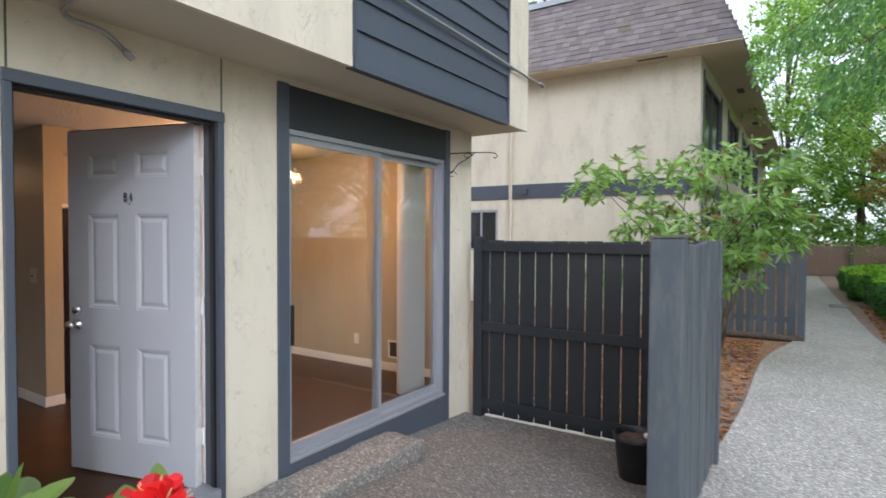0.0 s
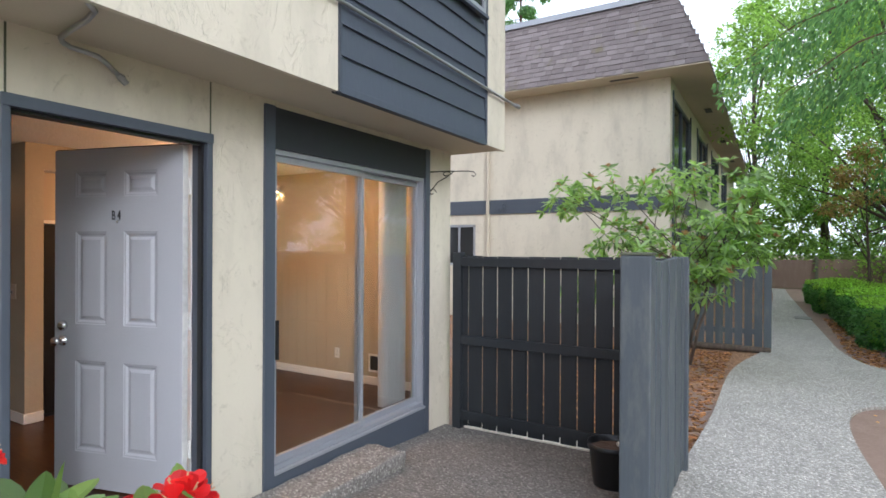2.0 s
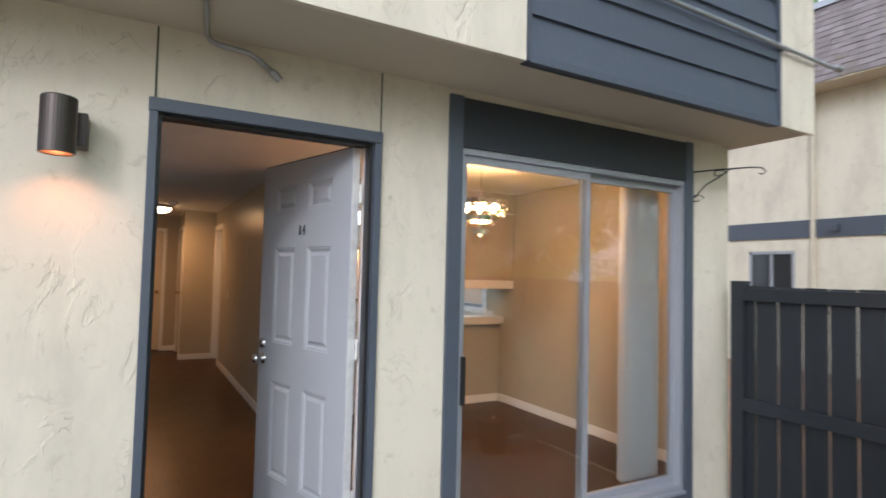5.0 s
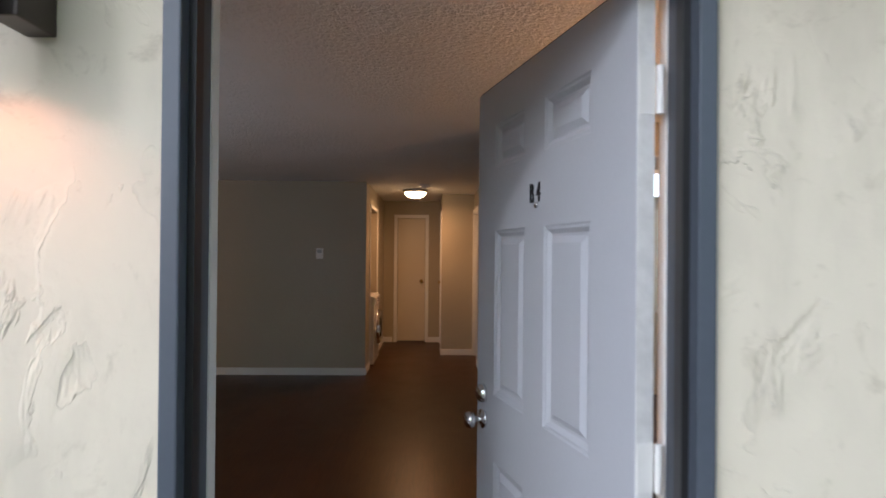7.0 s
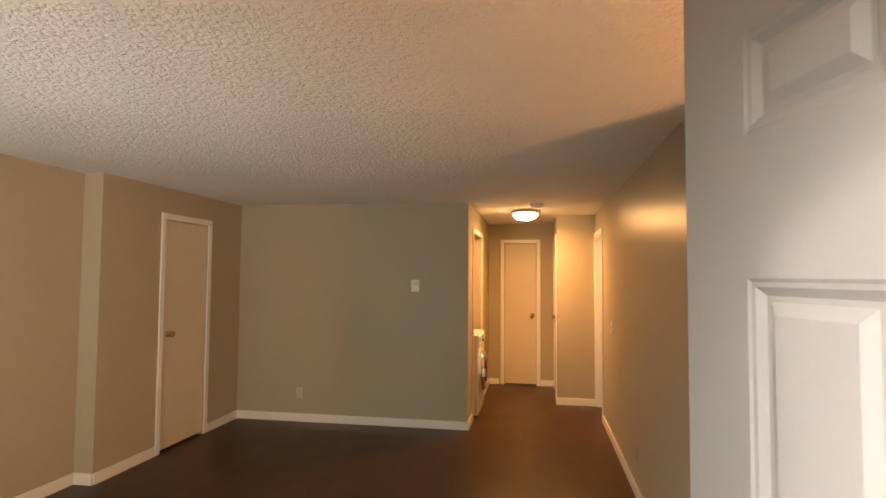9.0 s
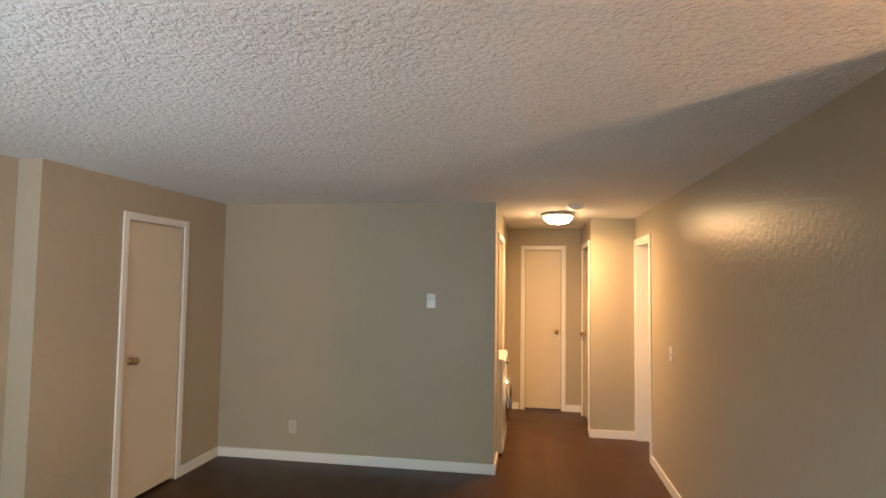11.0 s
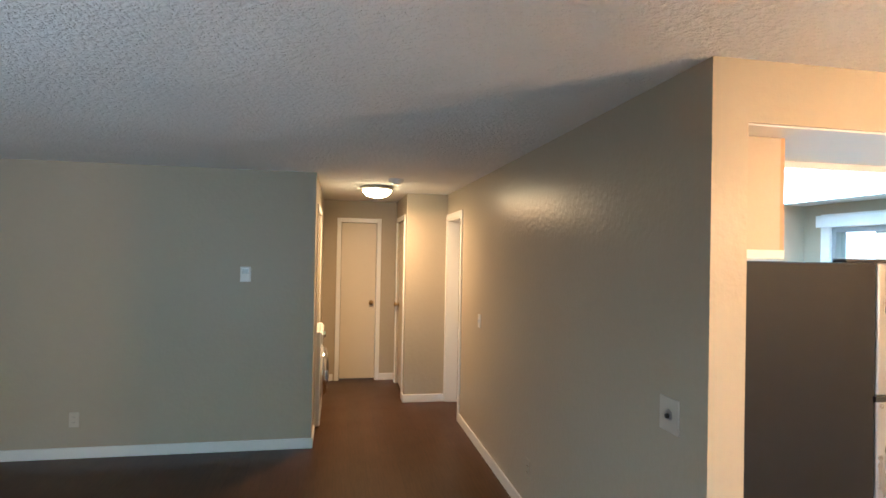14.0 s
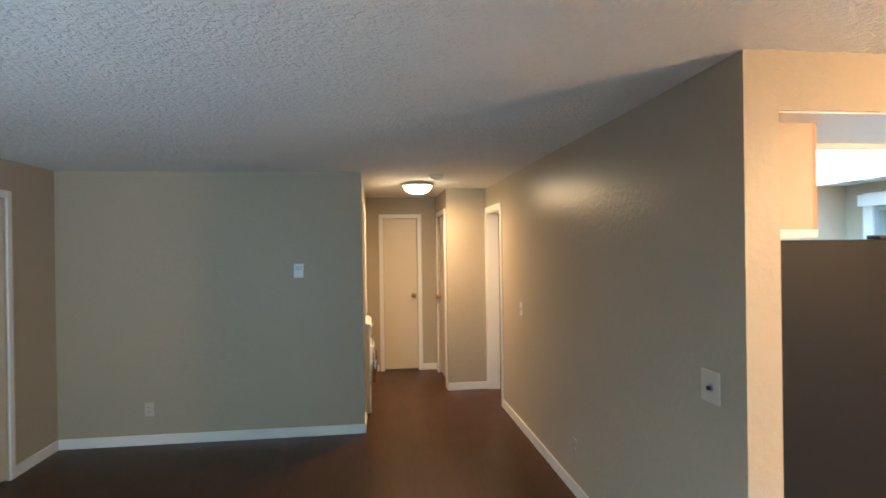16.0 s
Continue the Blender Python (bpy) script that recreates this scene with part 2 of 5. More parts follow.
def leaf_mat(name, dark, light, rough=0.45):
    m, nt, p = mat_base(name, rough)
    g = nt.nodes.new("ShaderNodeNewGeometry")
    c = ramp(nt, g.outputs["Random Per Island"], [(0.0, dark), (0.6, light), (1.0, scaled(light, 1.35))])
    blotch = ramp(nt, noise_tex(nt, coords(nt), 1.7, 3.0), [(0.35, (0.62, 0.62, 0.62)), (0.65, (1, 1, 1))])
    nt.links.new(mix(nt, 1.0, c, blotch, "MULTIPLY"), p.inputs["Base Color"])
    tr = nt.nodes.new("ShaderNodeBsdfTranslucent")
    nt.links.new(mix(nt, 1.0, c, (2.0, 2.1, 1.4), "MULTIPLY"), tr.inputs["Color"])
    ms = nt.nodes.new("ShaderNodeMixShader")
    ms.inputs["Fac"].default_value = 0.55
    out = nt.nodes["Material Output"]
    nt.links.new(p.outputs[0], ms.inputs[1])
    nt.links.new(tr.outputs[0], ms.inputs[2])
    nt.links.new(ms.outputs[0], out.inputs["Surface"])
    return m


def bark_mat(name, col):
    m, nt, p = mat_base(name, 0.95)
    f = noise_tex(nt, coords(nt, (1, 1, 0.2)), 22.0, 6.0, 0.7, 0.8)
    nt.links.new(ramp(nt, f, [(0.3, scaled(col, 0.45)), (0.7, scaled(col, 1.3))]), p.inputs["Base Color"])
    bump(nt, p, f, 0.8, 0.02)
    return m


def wood_paint_mat(name, col, wear, amount=0.35):
    """Painted timber with faint grain, scuffs and green-grey weathering."""
    m, nt, p = mat_base(name, 0.62)
    g = noise_tex(nt, coords(nt, (9, 9, 0.8)), 6.0, 6.0, 0.65, 0.3)
    o = nt.nodes.new("ShaderNodeObjectInfo")
    c = ramp(nt, o.outputs["Random"], [(0.0, scaled(col, 0.86)), (1.0, scaled(col, 1.12))])
    w = ramp(nt, noise_tex(nt, coords(nt, (1, 1, 0.3)), 7.0, 7.0, 0.75), [(0.5, (0, 0, 0)), (0.72, (amount, amount, amount))])
    c = mix(nt, w, c, wear)
    nt.links.new(mix(nt, 0.5, c, ramp(nt, g, [(0.3, (0.75, 0.75, 0.75)), (0.7, (1, 1, 1))]), "MULTIPLY"), p.inputs["Base Color"])
    bump(nt, p, g, 0.3, 0.003)
    return m


def shingle_mat():
    m, nt, p = mat_base("roof_shingle", 0.9)
    o = nt.nodes.new("ShaderNodeObjectInfo")
    g = nt.nodes.new("ShaderNodeNewGeometry")
    add = nt.nodes.new("ShaderNodeMath")
    add.operation = "FRACT"
    s = nt.nodes.new("ShaderNodeMath")
    s.operation = "ADD"
    nt.links.new(o.outputs["Random"], s.inputs[0])
    nt.links.new(g.outputs["Random Per Island"], s.inputs[1])
    nt.links.new(s.outputs[0], add.inputs[0])
    c = ramp(nt, add.outputs[0], [(0.0, (0.155, 0.13, 0.125)), (0.6, (0.19, 0.16, 0.155)), (1.0, (0.225, 0.195, 0.19))])
    moss = ramp(nt, noise_tex(nt, coords(nt), 1.6, 6.0, 0.7), [(0.58, (0, 0, 0)), (0.7, (0.6, 0.6, 0.6))])
    nt.links.new(mix(nt, moss, c, (0.13, 0.115, 0.035)), p.inputs["Base Color"])
    bump(nt, p, noise_tex(nt, coords(nt, (1, 1, 0.3)), 40.0, 4.0), 0.5, 0.006)
    return m


def glass_mat(name="window_glass", tint=(0.95, 0.97, 0.96)):
    m, nt, p = mat_base(name, 0.0)
    nt.nodes.remove(p)
    tr = nt.nodes.new("ShaderNodeBsdfTransparent")
    tr.inputs["Color"].default_value = (*tint, 1)
    gl = nt.nodes.new("ShaderNodeBsdfGlossy")
    gl.inputs["Roughness"].default_value = 0.01
    lw = nt.nodes.new("ShaderNodeLayerWeight")
    lw.inputs["Blend"].default_value = 0.5
    pw = nt.nodes.new("ShaderNodeMath")
    pw.operation = "POWER"
    pw.inputs[1].default_value = 4.0
    fr = node(nt, "ShaderNodeMapRange", To_Min=0.075, To_Max=1.0)
    nt.links.new(lw.outputs["Facing"], pw.inputs[0])
    nt.links.new(pw.outputs[0], fr.inputs["Value"])
    bmp = node(nt, "ShaderNodeBump", Strength=0.04, Distance=0.01)
    nt.links.new(noise_tex(nt, coords(nt), 1.5, 2.0), bmp.inputs["Height"])
    nt.links.new(bmp.outputs[0], gl.inputs["Normal"])
    ms = nt.nodes.new("ShaderNodeMixShader")
    nt.links.new(fr.outputs[0], ms.inputs[0])
    nt.links.new(tr.outputs[0], ms.inputs[1])
    nt.links.new(gl.outputs[0], ms.inputs[2])
    nt.links.new(ms.outputs[0], nt.nodes["Material Output"].inputs["Surface"])
    return m


def glow_mat(name, col, strength):
    m, nt, p = mat_base(name, 0.4)
    p.inputs["Base Color"].default_value = (0.8, 0.8, 0.78, 1)
    p.inputs["Emission Color"].default_value = (*col, 1)
    p.inputs["Emission Strength"].default_value = strength
    return m


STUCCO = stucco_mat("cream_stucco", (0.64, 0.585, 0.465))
STUCCO_SMOOTH = paint("cream_soffit_paint", (0.55, 0.49, 0.38), 0.85, 0.08, 90, 0.3)
GREY = paint("slate_grey_trim_paint", (0.070, 0.083, 0.105), 0.45, 0.10, 60, 0.15)
CHARCOAL = paint("charcoal_panel_paint", (0.030, 0.034, 0.041), 0.55, 0.12, 40, 0.2)
SIDING = wood_paint_mat("slate_siding_paint", (0.062, 0.075, 0.098), (0.10, 0.11, 0.12), 0.2)
FENCE = wood_paint_mat("fence_paint_dark", (0.017, 0.021, 0.025), (0.05, 0.053, 0.053), 0.2)
FENCE_LIGHT = wood_paint_mat("fence_paint_weathered", (0.085, 0.10, 0.115), (0.17, 0.18, 0.165), 0.6)
FENCE_BROWN = wood_paint_mat("bare_cedar_boards", (0.22, 0.15, 0.11), (0.30, 0.24, 0.19), 0.5)
MOSSY = wood_paint_mat("mossy_timber", (0.10, 0.11, 0.07), (0.20, 0.19, 0.12), 0.7)
WALL = paint("greige_wall_paint", (0.42, 0.37, 0.28), 0.3, 0.03, 30, 0.6, 0.004, gloss=0.09, uneven=0.1)
WHITE = paint("white_trim_paint", (0.78, 0.77, 0.74), 0.38, 0.04, 80, 0.1)
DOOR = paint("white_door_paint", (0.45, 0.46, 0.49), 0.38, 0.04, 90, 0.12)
ALMOND = paint("almond_door_paint", (0.64, 0.57, 0.44), 0.42, 0.04, 80, 0.1)
SCUFFED = paint("scuffed_door_edge", (0.68, 0.67, 0.65), 0.6, 0.25, 30, 0.4)
CEILING = popcorn_mat()
FLOOR = wood_floor_mat()
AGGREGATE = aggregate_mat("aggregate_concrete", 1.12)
# same concrete as the path, with the patio's shade painted into its colour
AGGREGATE_SHADED = aggregate_mat("shaded_aggregate_concrete", 0.5)
STEP = aggregate_mat("rough_aggregate_step", 0.62)
TAN = paint("tan_cabinet_laminate", (0.40, 0.33, 0.24), 0.45, 0.05, 80, 0.1)
CONCRETE = paint("weathered_concrete", (0.24, 0.23, 0.21), 0.92, 0.45, 70, 1.0, 0.012)
MULCH = mulch_mat()
ALU = paint("mill_aluminium", (0.36, 0.375, 0.40), 0.5, 0.06, 120, 0.1, 0.001, 0.45)
STEEL = paint("galvanised_steel", (0.42, 0.42, 0.43), 0.4, 0.12, 70, 0.2, 0.001, 0.9)
CHROME = paint("polished_chrome", (0.75, 0.75, 0.76), 0.12, 0.03, 50, 0.02, 0.001, 1.0)
BRASS = paint("antique_brass", (0.42, 0.30, 0.13), 0.3, 0.1, 50, 0.05, 0.001, 1.0)
BLACK = paint("black_plastic", (0.014, 0.014, 0.015), 0.4, 0.1, 60, 0.1)
IRON = paint("black_wrought_iron", (0.012, 0.012, 0.013), 0.5, 0.2, 60, 0.3)
BRONZE = paint("bronze_lamp_metal", (0.075, 0.062, 0.055), 0.4, 0.08, 60, 0.1, 0.001, 0.6)
PLASTIC = paint("white_plastic", (0.74, 0.73, 0.70), 0.35, 0.02, 60, 0.05)
IVORY = paint("ivory_plastic", (0.55, 0.51, 0.43), 0.4, 0.03, 60, 0.05)
FRIDGE_SIDE = paint("black_textured_steel", (0.014, 0.014, 0.015), 0.5, 0.1, 300, 0.3, gloss=0.15)
STAINLESS = paint("stainless_steel", (0.55, 0.54, 0.53), 0.28, 0.05, 100, 0.05, 0.001, 1.0)
OAK = paint("oak_edge", (0.42, 0.24, 0.11), 0.5, 0.15, 40, 0.2)
COUNTER = paint("pale_laminate_counter", (0.66, 0.62, 0.55), 0.3, 0.06, 120, 0.05)
ENAMEL = paint("white_enamel", (0.80, 0.80, 0.80), 0.2, 0.02, 60, 0.02)
BLIND = paint("white_vinyl_blind", (0.74, 0.75, 0.76), 0.45, 0.03, 60, 0.05)
GLASS = glass_mat()
DARKGLASS = paint("dark_glass", (0.02, 0.022, 0.025), 0.08, 0.05, 20, 0.0)
SHINGLE = shingle_mat()
SOIL = paint("potting_soil", (0.10, 0.06, 0.04), 0.95, 0.4, 60, 0.9, 0.01)
BARK = bark_mat("grey_brown_bark", (0.12, 0.09, 0.07))
BARK_RED = bark_mat("red_brown_bark", (0.14, 0.075, 0.045))
LEAF_RHODO = leaf_mat("rhododendron_leaf", (0.12, 0.19, 0.09), (0.30, 0.40, 0.21), 0.32)
LEAF_YOUNG = leaf_mat("young_rhododendron_leaf", (0.10, 0.18, 0.045), (0.25, 0.36, 0.11), 0.35)
LEAF_HEDGE = leaf_mat("hedge_leaf", (0.025, 0.075, 0.025), (0.10, 0.22, 0.07), 0.3)
LEAF_HEDGE_TOP = leaf_mat("hedge_top_leaf", (0.12, 0.24, 0.03), (0.30, 0.46, 0.08))
LEAF_CONIFER = leaf_mat("conifer_needles", (0.07, 0.14, 0.06), (0.14, 0.26, 0.10), 0.6)
LEAF_MAPLE = leaf_mat("maple_leaf", (0.10, 0.18, 0.035), (0.24, 0.36, 0.085))
LEAF_DARK = leaf_mat("dark_woodland_leaf", (0.09, 0.16, 0.055), (0.22, 0.34, 0.11))
LEAF_RUST = leaf_mat("turning_leaf", (0.16, 0.13, 0.045), (0.34, 0.22, 0.10))
BUD = leaf_mat("faded_flower_head", (0.20, 0.12, 0.07), (0.34, 0.2, 0.11))
SUNLIT_BARK = paint("sunlit_bark", (0.72, 0.64, 0.55), 0.9, 0.1, 40, 0.4, 0.004)
PETAL = leaf_mat("red_petal", (0.42, 0.012, 0.02), (0.62, 0.03, 0.035), 0.5)
STAMEN = paint("pale_stamen", (0.62, 0.42, 0.22), 0.6, 0.1)

# ---- ground ----
def gz(x):
    """Height of the paving: level by the living room, falling to the end of the house."""
    return max(-0.29, min(-0.05, -0.15 - 0.06 * (x - 1.2)))


def slab(outline, top, thick, cuts):
    bm = bmesh.new()
    bm.faces.new([bm.verts.new((x, y, 0)) for x, y in outline])
    bmesh.ops.triangulate(bm, faces=bm.faces[:])
    for c in cuts:
        bmesh.ops.bisect_plane(bm, geom=bm.verts[:] + bm.edges[:] + bm.faces[:], plane_co=(c, 0, 0), plane_no=(1, 0, 0))
    out = bmesh.ops.extrude_face_region(bm, geom=bm.faces[:])
    low = {v for v in out["geom"] if isinstance(v, bmesh.types.BMVert)}
    for v in bm.verts:
        v.co.z = top(v.co.x) - (thick if v in low else 0)
    return bm


def rounded(points, times=2):
    for _ in range(times):
        out = [points[0]]
        for (a, b), (c, d) in zip(points, points[1:]):
            out += [(a * 0.75 + c * 0.25, b * 0.75 + d * 0.25), (a * 0.25 + c * 0.75, b * 0.25 + d * 0.75)]
        points = out + [points[-1]]
    return points


bm = bmesh.new()
xs = [-160, -60, -20, -0.5, 0.5, 2, 3.55, 10, 30, 80, 200]
ys = [-160, -60, -20, -6, 0, 20, 60, 160]
grid = [[bm.verts.new((x, y, gz(x) - 0.035)) for y in ys] for x in xs]
for i in range(len(xs) - 1):
    for j in range(len(ys) - 1):
        bm.faces.new((grid[i][j], grid[i + 1][j], grid[i + 1][j + 1], grid[i][j + 1]))
setting("ground", bm, MULCH, "brown bark mulch and bare soil", "ground")

left_edge = rounded([(3.42, -2.14), (4.4, -2.2), (5.28, -2.24), (7.5, -2.23), (8.6, -2.38), (9.7, -2.65), (12, -2.7), (16, -2.65), (22, -2.8), (27.5, -2.7)])
right_edge = rounded([(27.5, -3.2), (22, -3.35), (12.3, -3.7), (9.9, -3.8), (8.8, -4.2), (8.5, -5.2), (8.6, -9)])
near_edge = rounded([(6.9, -9), (6.8, -4.6), (6.55, -3.75), (5.97, -3.47), (5.0, -3.42), (3.82, -3.5), (1.5, -3.62), (-7, -3.7)])
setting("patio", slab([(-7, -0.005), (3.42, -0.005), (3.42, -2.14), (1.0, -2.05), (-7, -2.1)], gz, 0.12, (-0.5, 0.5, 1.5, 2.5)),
        AGGREGATE_SHADED, "exposed-aggregate concrete patio, coloured dark for shade", "patio")
setting("pavement", slab([(-7, -2.104), (1.0, -2.054), *left_edge, *right_edge, *near_edge], gz, 0.12, (-0.5, 0.5, 1.5, 2.5, 3.53)),
        AGGREGATE, "pale grey exposed-aggregate concrete garden path", "path")
setting("backdrop", B((-40, 60, 70, 71, -1, 7)), LEAF_DARK, "distant dark woodland", "backdrop")

# ---- the house: outer shell ----
DX0, DX1, DTOP = -0.236, 0.709, 2.05      # front door opening
SX0, SX1, STOP = 1.21, 3.01, 2.10         # glass slider opening
WX0, WX1 = -2.75, -0.865                  # living-room window opening
CEIL = 2.31
fh = [(DX0 - 0.018, DX1 + 0.018, -0.4, DTOP + 0.02), (SX0 - 0.02, SX1 + 0.02, -0.02, STOP + 0.01), (WX0 - 0.02, WX1 + 0.02, -0.02, STOP + 0.01)]
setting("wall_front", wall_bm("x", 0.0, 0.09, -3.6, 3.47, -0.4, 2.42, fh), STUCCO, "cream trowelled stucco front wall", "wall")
setting("wall_front_inside", wall_bm("x", 0.09, 0.15, -3.4, 3.38, -0.05, CEIL, fh), WALL, "greige painted wall", "wall")
KW = (3.05, 4.5, 1.02, 1.91)
setting("wall_east", wall_bm("y", 3.38, 3.47, 0.15, 9.0, -0.05, CEIL, [KW]), WALL, "greige painted wall", "wall")
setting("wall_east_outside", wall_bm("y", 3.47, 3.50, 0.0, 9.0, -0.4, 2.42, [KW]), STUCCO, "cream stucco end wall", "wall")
setting("soffit", B((-7, 3.63, -0.53, 0.0, 2.41, 2.45), (3.50, 3.63, 0.0, 9.0, 2.41, 2.45)), STUCCO_SMOOTH, "cream painted soffit under the upper storey", "soffit")
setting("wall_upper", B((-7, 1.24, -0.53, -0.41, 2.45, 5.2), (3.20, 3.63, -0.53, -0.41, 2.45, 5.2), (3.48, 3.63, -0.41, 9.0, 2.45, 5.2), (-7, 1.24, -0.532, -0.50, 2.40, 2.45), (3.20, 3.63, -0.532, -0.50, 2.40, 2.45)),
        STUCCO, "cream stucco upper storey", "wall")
setting("roof", B((-7.4, 4.3, -1.1, 9.4, 5.2, 5.35), (-7.2, 4.1, -0.9, 9.2, 5.35, 6.9)), SHINGLE, "brown shingle mansard roof", "roof")
siding = thing("siding", "slate grey horizontal lap siding on the upper storey", "siding", (1.24, -0.53, 2.40))
part("backing", B((0, 1.96, 0.02, 0.06, 0.0, 2.8)), CHARCOAL, siding)
for i in range(13):
    z0 = 0.03 + i * 0.19
    bm = bmesh.new()
    sec = [(0.018, z0 + 0.19), (0.018, z0), (-0.014, z0), (-0.012, z0 + 0.012), (0.004, z0 + 0.19)]
    a = [bm.verts.new((0.0, y, z)) for y, z in sec]
    b = [bm.verts.new((1.96, y, z)) for y, z in sec]
    bm.faces.new(a)
    bm.faces.new(b[::-1])
    for k in range(5):
        bm.faces.new((a[k], b[k], b[(k + 1) % 5], a[(k + 1) % 5]))
    part("board", bm, SIDING, siding)
part("edge_trim", B((-0.012, 0.004, -0.02, 0.02, -0.005, 2.8)), SIDING, siding)
part("edge_trim", B((1.95, 1.975, -0.02, 0.02, -0.005, 2.8)), SIDING, siding)
part("bottom_trim", B((0, 1.96, -0.018, 0.02, -0.01, 0.03)), SIDING, siding)
rail = thing("conduit", "galvanised steel conduit clipped across the siding", "conduit", (1.2, -0.56, 2.93))
part("tube", tube([(-0.4, 0, 0.02), (0, 0, 0.0), (1.2, -0.01, -0.025), (2.57, 0, -0.05), (2.66, -0.02, -0.052)], 0.013), STEEL, rail, smooth=True)
part("coupling", lathe([(0.018, 2.02), (0.018, 2.07)], (0, 0, -0.043), "x", 12), STEEL, rail)
part("end_cap", lathe([(0.019, 2.6), (0.021, 2.62), (0.021, 2.68), (0.012, 2.69)], (0, -0.01, -0.051), "x", 12), STEEL, rail)

# upper-storey window in the siding
wu = thing("window_upper", "aluminium-framed upper-storey window in the siding", "window", (1.36, -0.56, 3.52), kind="structure")
part("frame", B((0, 1.76, -0.02, 0.02, 0, 0.05), (0, 1.76, -0.02, 0.02, 1.15, 1.2), (0, 0.05, -0.02, 0.02, 0.05, 1.15), (1.71, 1.76, -0.02, 0.02, 0.05, 1.15), (0.86, 0.9, -0.015, 0.015, 0.05, 1.15)), ALU, wu)
part("pane", B((0.05, 0.86, -0.004, 0.004, 0.05, 1.15)), DARKGLASS, wu, "dark glass pane")
part("pane", B((0.9, 1.71, -0.004, 0.004, 0.05, 1.15)), DARKGLASS, wu, "dark glass pane")
part("sill", B((-0.02, 1.78, -0.04, 0.0, -0.03, 0.0), bevel=0.004), SIDING, wu, "slate painted sill")

# score lines in the stucco above the door
for x in (-0.25, 0.742):
    solid("control_joint", B((x - 0.004, x + 0.004, -0.004, 0.0, 2.11, 2.405)), MOSSY, "thin dark control joint in the stucco", "joint", kind="structure")

# ---- inside: floor, ceiling, walls ----
setting("floor", B((-3.5, 3.38, 0.02, 9.0, -0.06, 0.0)), FLOOR, "dark brown glossy laminate floor", "floor")
setting("ceiling", B((-3.5, 3.38, 0.15, 9.0, CEIL, CEIL + 0.06)), CEILING, "white popcorn-textured ceiling", "ceiling")
setting("floor_upper", B((-7, 3.48, -0.41, 9.0, 2.46, 2.52)), WALL, "floor of the upper storey", "floor")
setting("wall_west", wall_bm("y", -3.16, -3.08, 3.64, 5.62, 0, CEIL, [(4.36, 5.0, -0.1, 2.03)]), WALL, "greige painted wall", "wall")
setting("wall_west_near", B((-3.32, -3.24, 0.15, 3.64, 0, CEIL), (-3.24, -3.16, 3.64, 3.72, 0, CEIL)), WALL, "greige painted wall", "wall")
setting("wall_north", B((-3.3, -0.56, 5.62, 5.72, 0, CEIL)), WALL, "greige painted wall", "wall")
setting("wall_hall_west", wall_bm("y", -0.66, -0.56, 5.72, 8.10, 0, CEIL, [(6.03, 6.92, -0.1, 2.03)]), WALL, "greige painted hall wall", "wall")
setting("wall_hall_end", wall_bm("x", 8.08, 8.18, -0.66, 0.47, 0, CEIL, [(-0.335, 0.12, -0.1, 2.03)]), WALL, "greige painted hall wall", "wall")
setting("wall_hall_east", wall_bm("y", 0.37, 0.47, 6.95, 8.08, 0, CEIL, [(7.12, 7.88, -0.1, 2.03)]), WALL, "greige painted hall wall", "wall")
setting("wall_hall_stub", B((0.47, 0.83, 6.95, 7.05, 0, CEIL)), WALL, "greige painted hall wall", "wall")
setting("wall_partition", wall_bm("y", 0.83, 0.965, 2.46, 7.05, 0, CEIL, [(6.22, 6.93, -0.1, 2.03)]), WALL, "greige painted partition wall", "wall")
setting("ceiling_kitchen", B((0.965, 3.38, 2.464, 4.76, 2.092, 2.098), (0.965, 3.38, 2.58, 4.76, 2.098, 2.18)), WHITE, "white dropped kitchen ceiling", "ceiling")
setting("wall_header", B((0.965, 3.38, 2.46, 2.58, 2.10, CEIL)), WALL, "greige painted header over the kitchen opening", "wall")
setting("wall_kitchen_end", B((0.965, 3.38, 4.76, 4.86, 0, CEIL)), WALL, "pale kitchen wall", "wall")
setting("wall_breakfast_bar", B((2.62, 3.38, 2.71, 2.81, 0, 0.87)), WALL, "greige half-height wall below the bar", "wall")
# closed rooms behind the openings
setting("wall_closets", B((-1.5, -1.42, 5.72, 8.1, 0, CEIL), (-1.42, -0.66, 7.1, 7.18, 0, CEIL), (-1.42, -0.66, 5.75, 5.8, 0, CEIL), (-3.5, -3.42, 0.15, 6, 0, CEIL),
                         (-3.42, -3.16, 5.1, 5.18, 0, CEIL), (-3.42, -3.3, 3.72, 3.8, 0, CEIL), (-0.66, 0.47, 8.8, 8.88, 0, CEIL), (0.47, 1.6, 8.4, 8.48, 0, CEIL), (1.6, 1.68, 4.86, 8.48, 0, CEIL)), WALL, "greige painted closet walls", "wall")


def base(name, x0, x1, y0, y1):
    setting(name, B((x0, x1, y0, y1, 0.0, 0.085), bevel=0.003, seg=1), WHITE, "white painted baseboard", "baseboard")


base("baseboard", -3.08, -0.56, 5.607, 5.62)
base("baseboard", -3.08, -3.067, 5.06, 5.607)
base("baseboard", -3.08, -3.067, 3.64, 4.30)
base("baseboard", -3.24, -3.08, 3.627, 3.64)
base("baseboard", -3.24, -3.227, 0.15, 3.627)
base("baseboard", -0.56, -0.547, 5.607, 5.97)
base("baseboard", -0.56, -0.547, 6.98, 8.067)
base("baseboard", -0.56, -0.41, 8.067, 8.08)
base("baseboard", 0.178, 0.37, 8.067, 8.08)
base("baseboard", 0.357, 0.37, 7.94, 8.067)
base("baseboard", 0.357, 0.37, 6.937, 7.06)
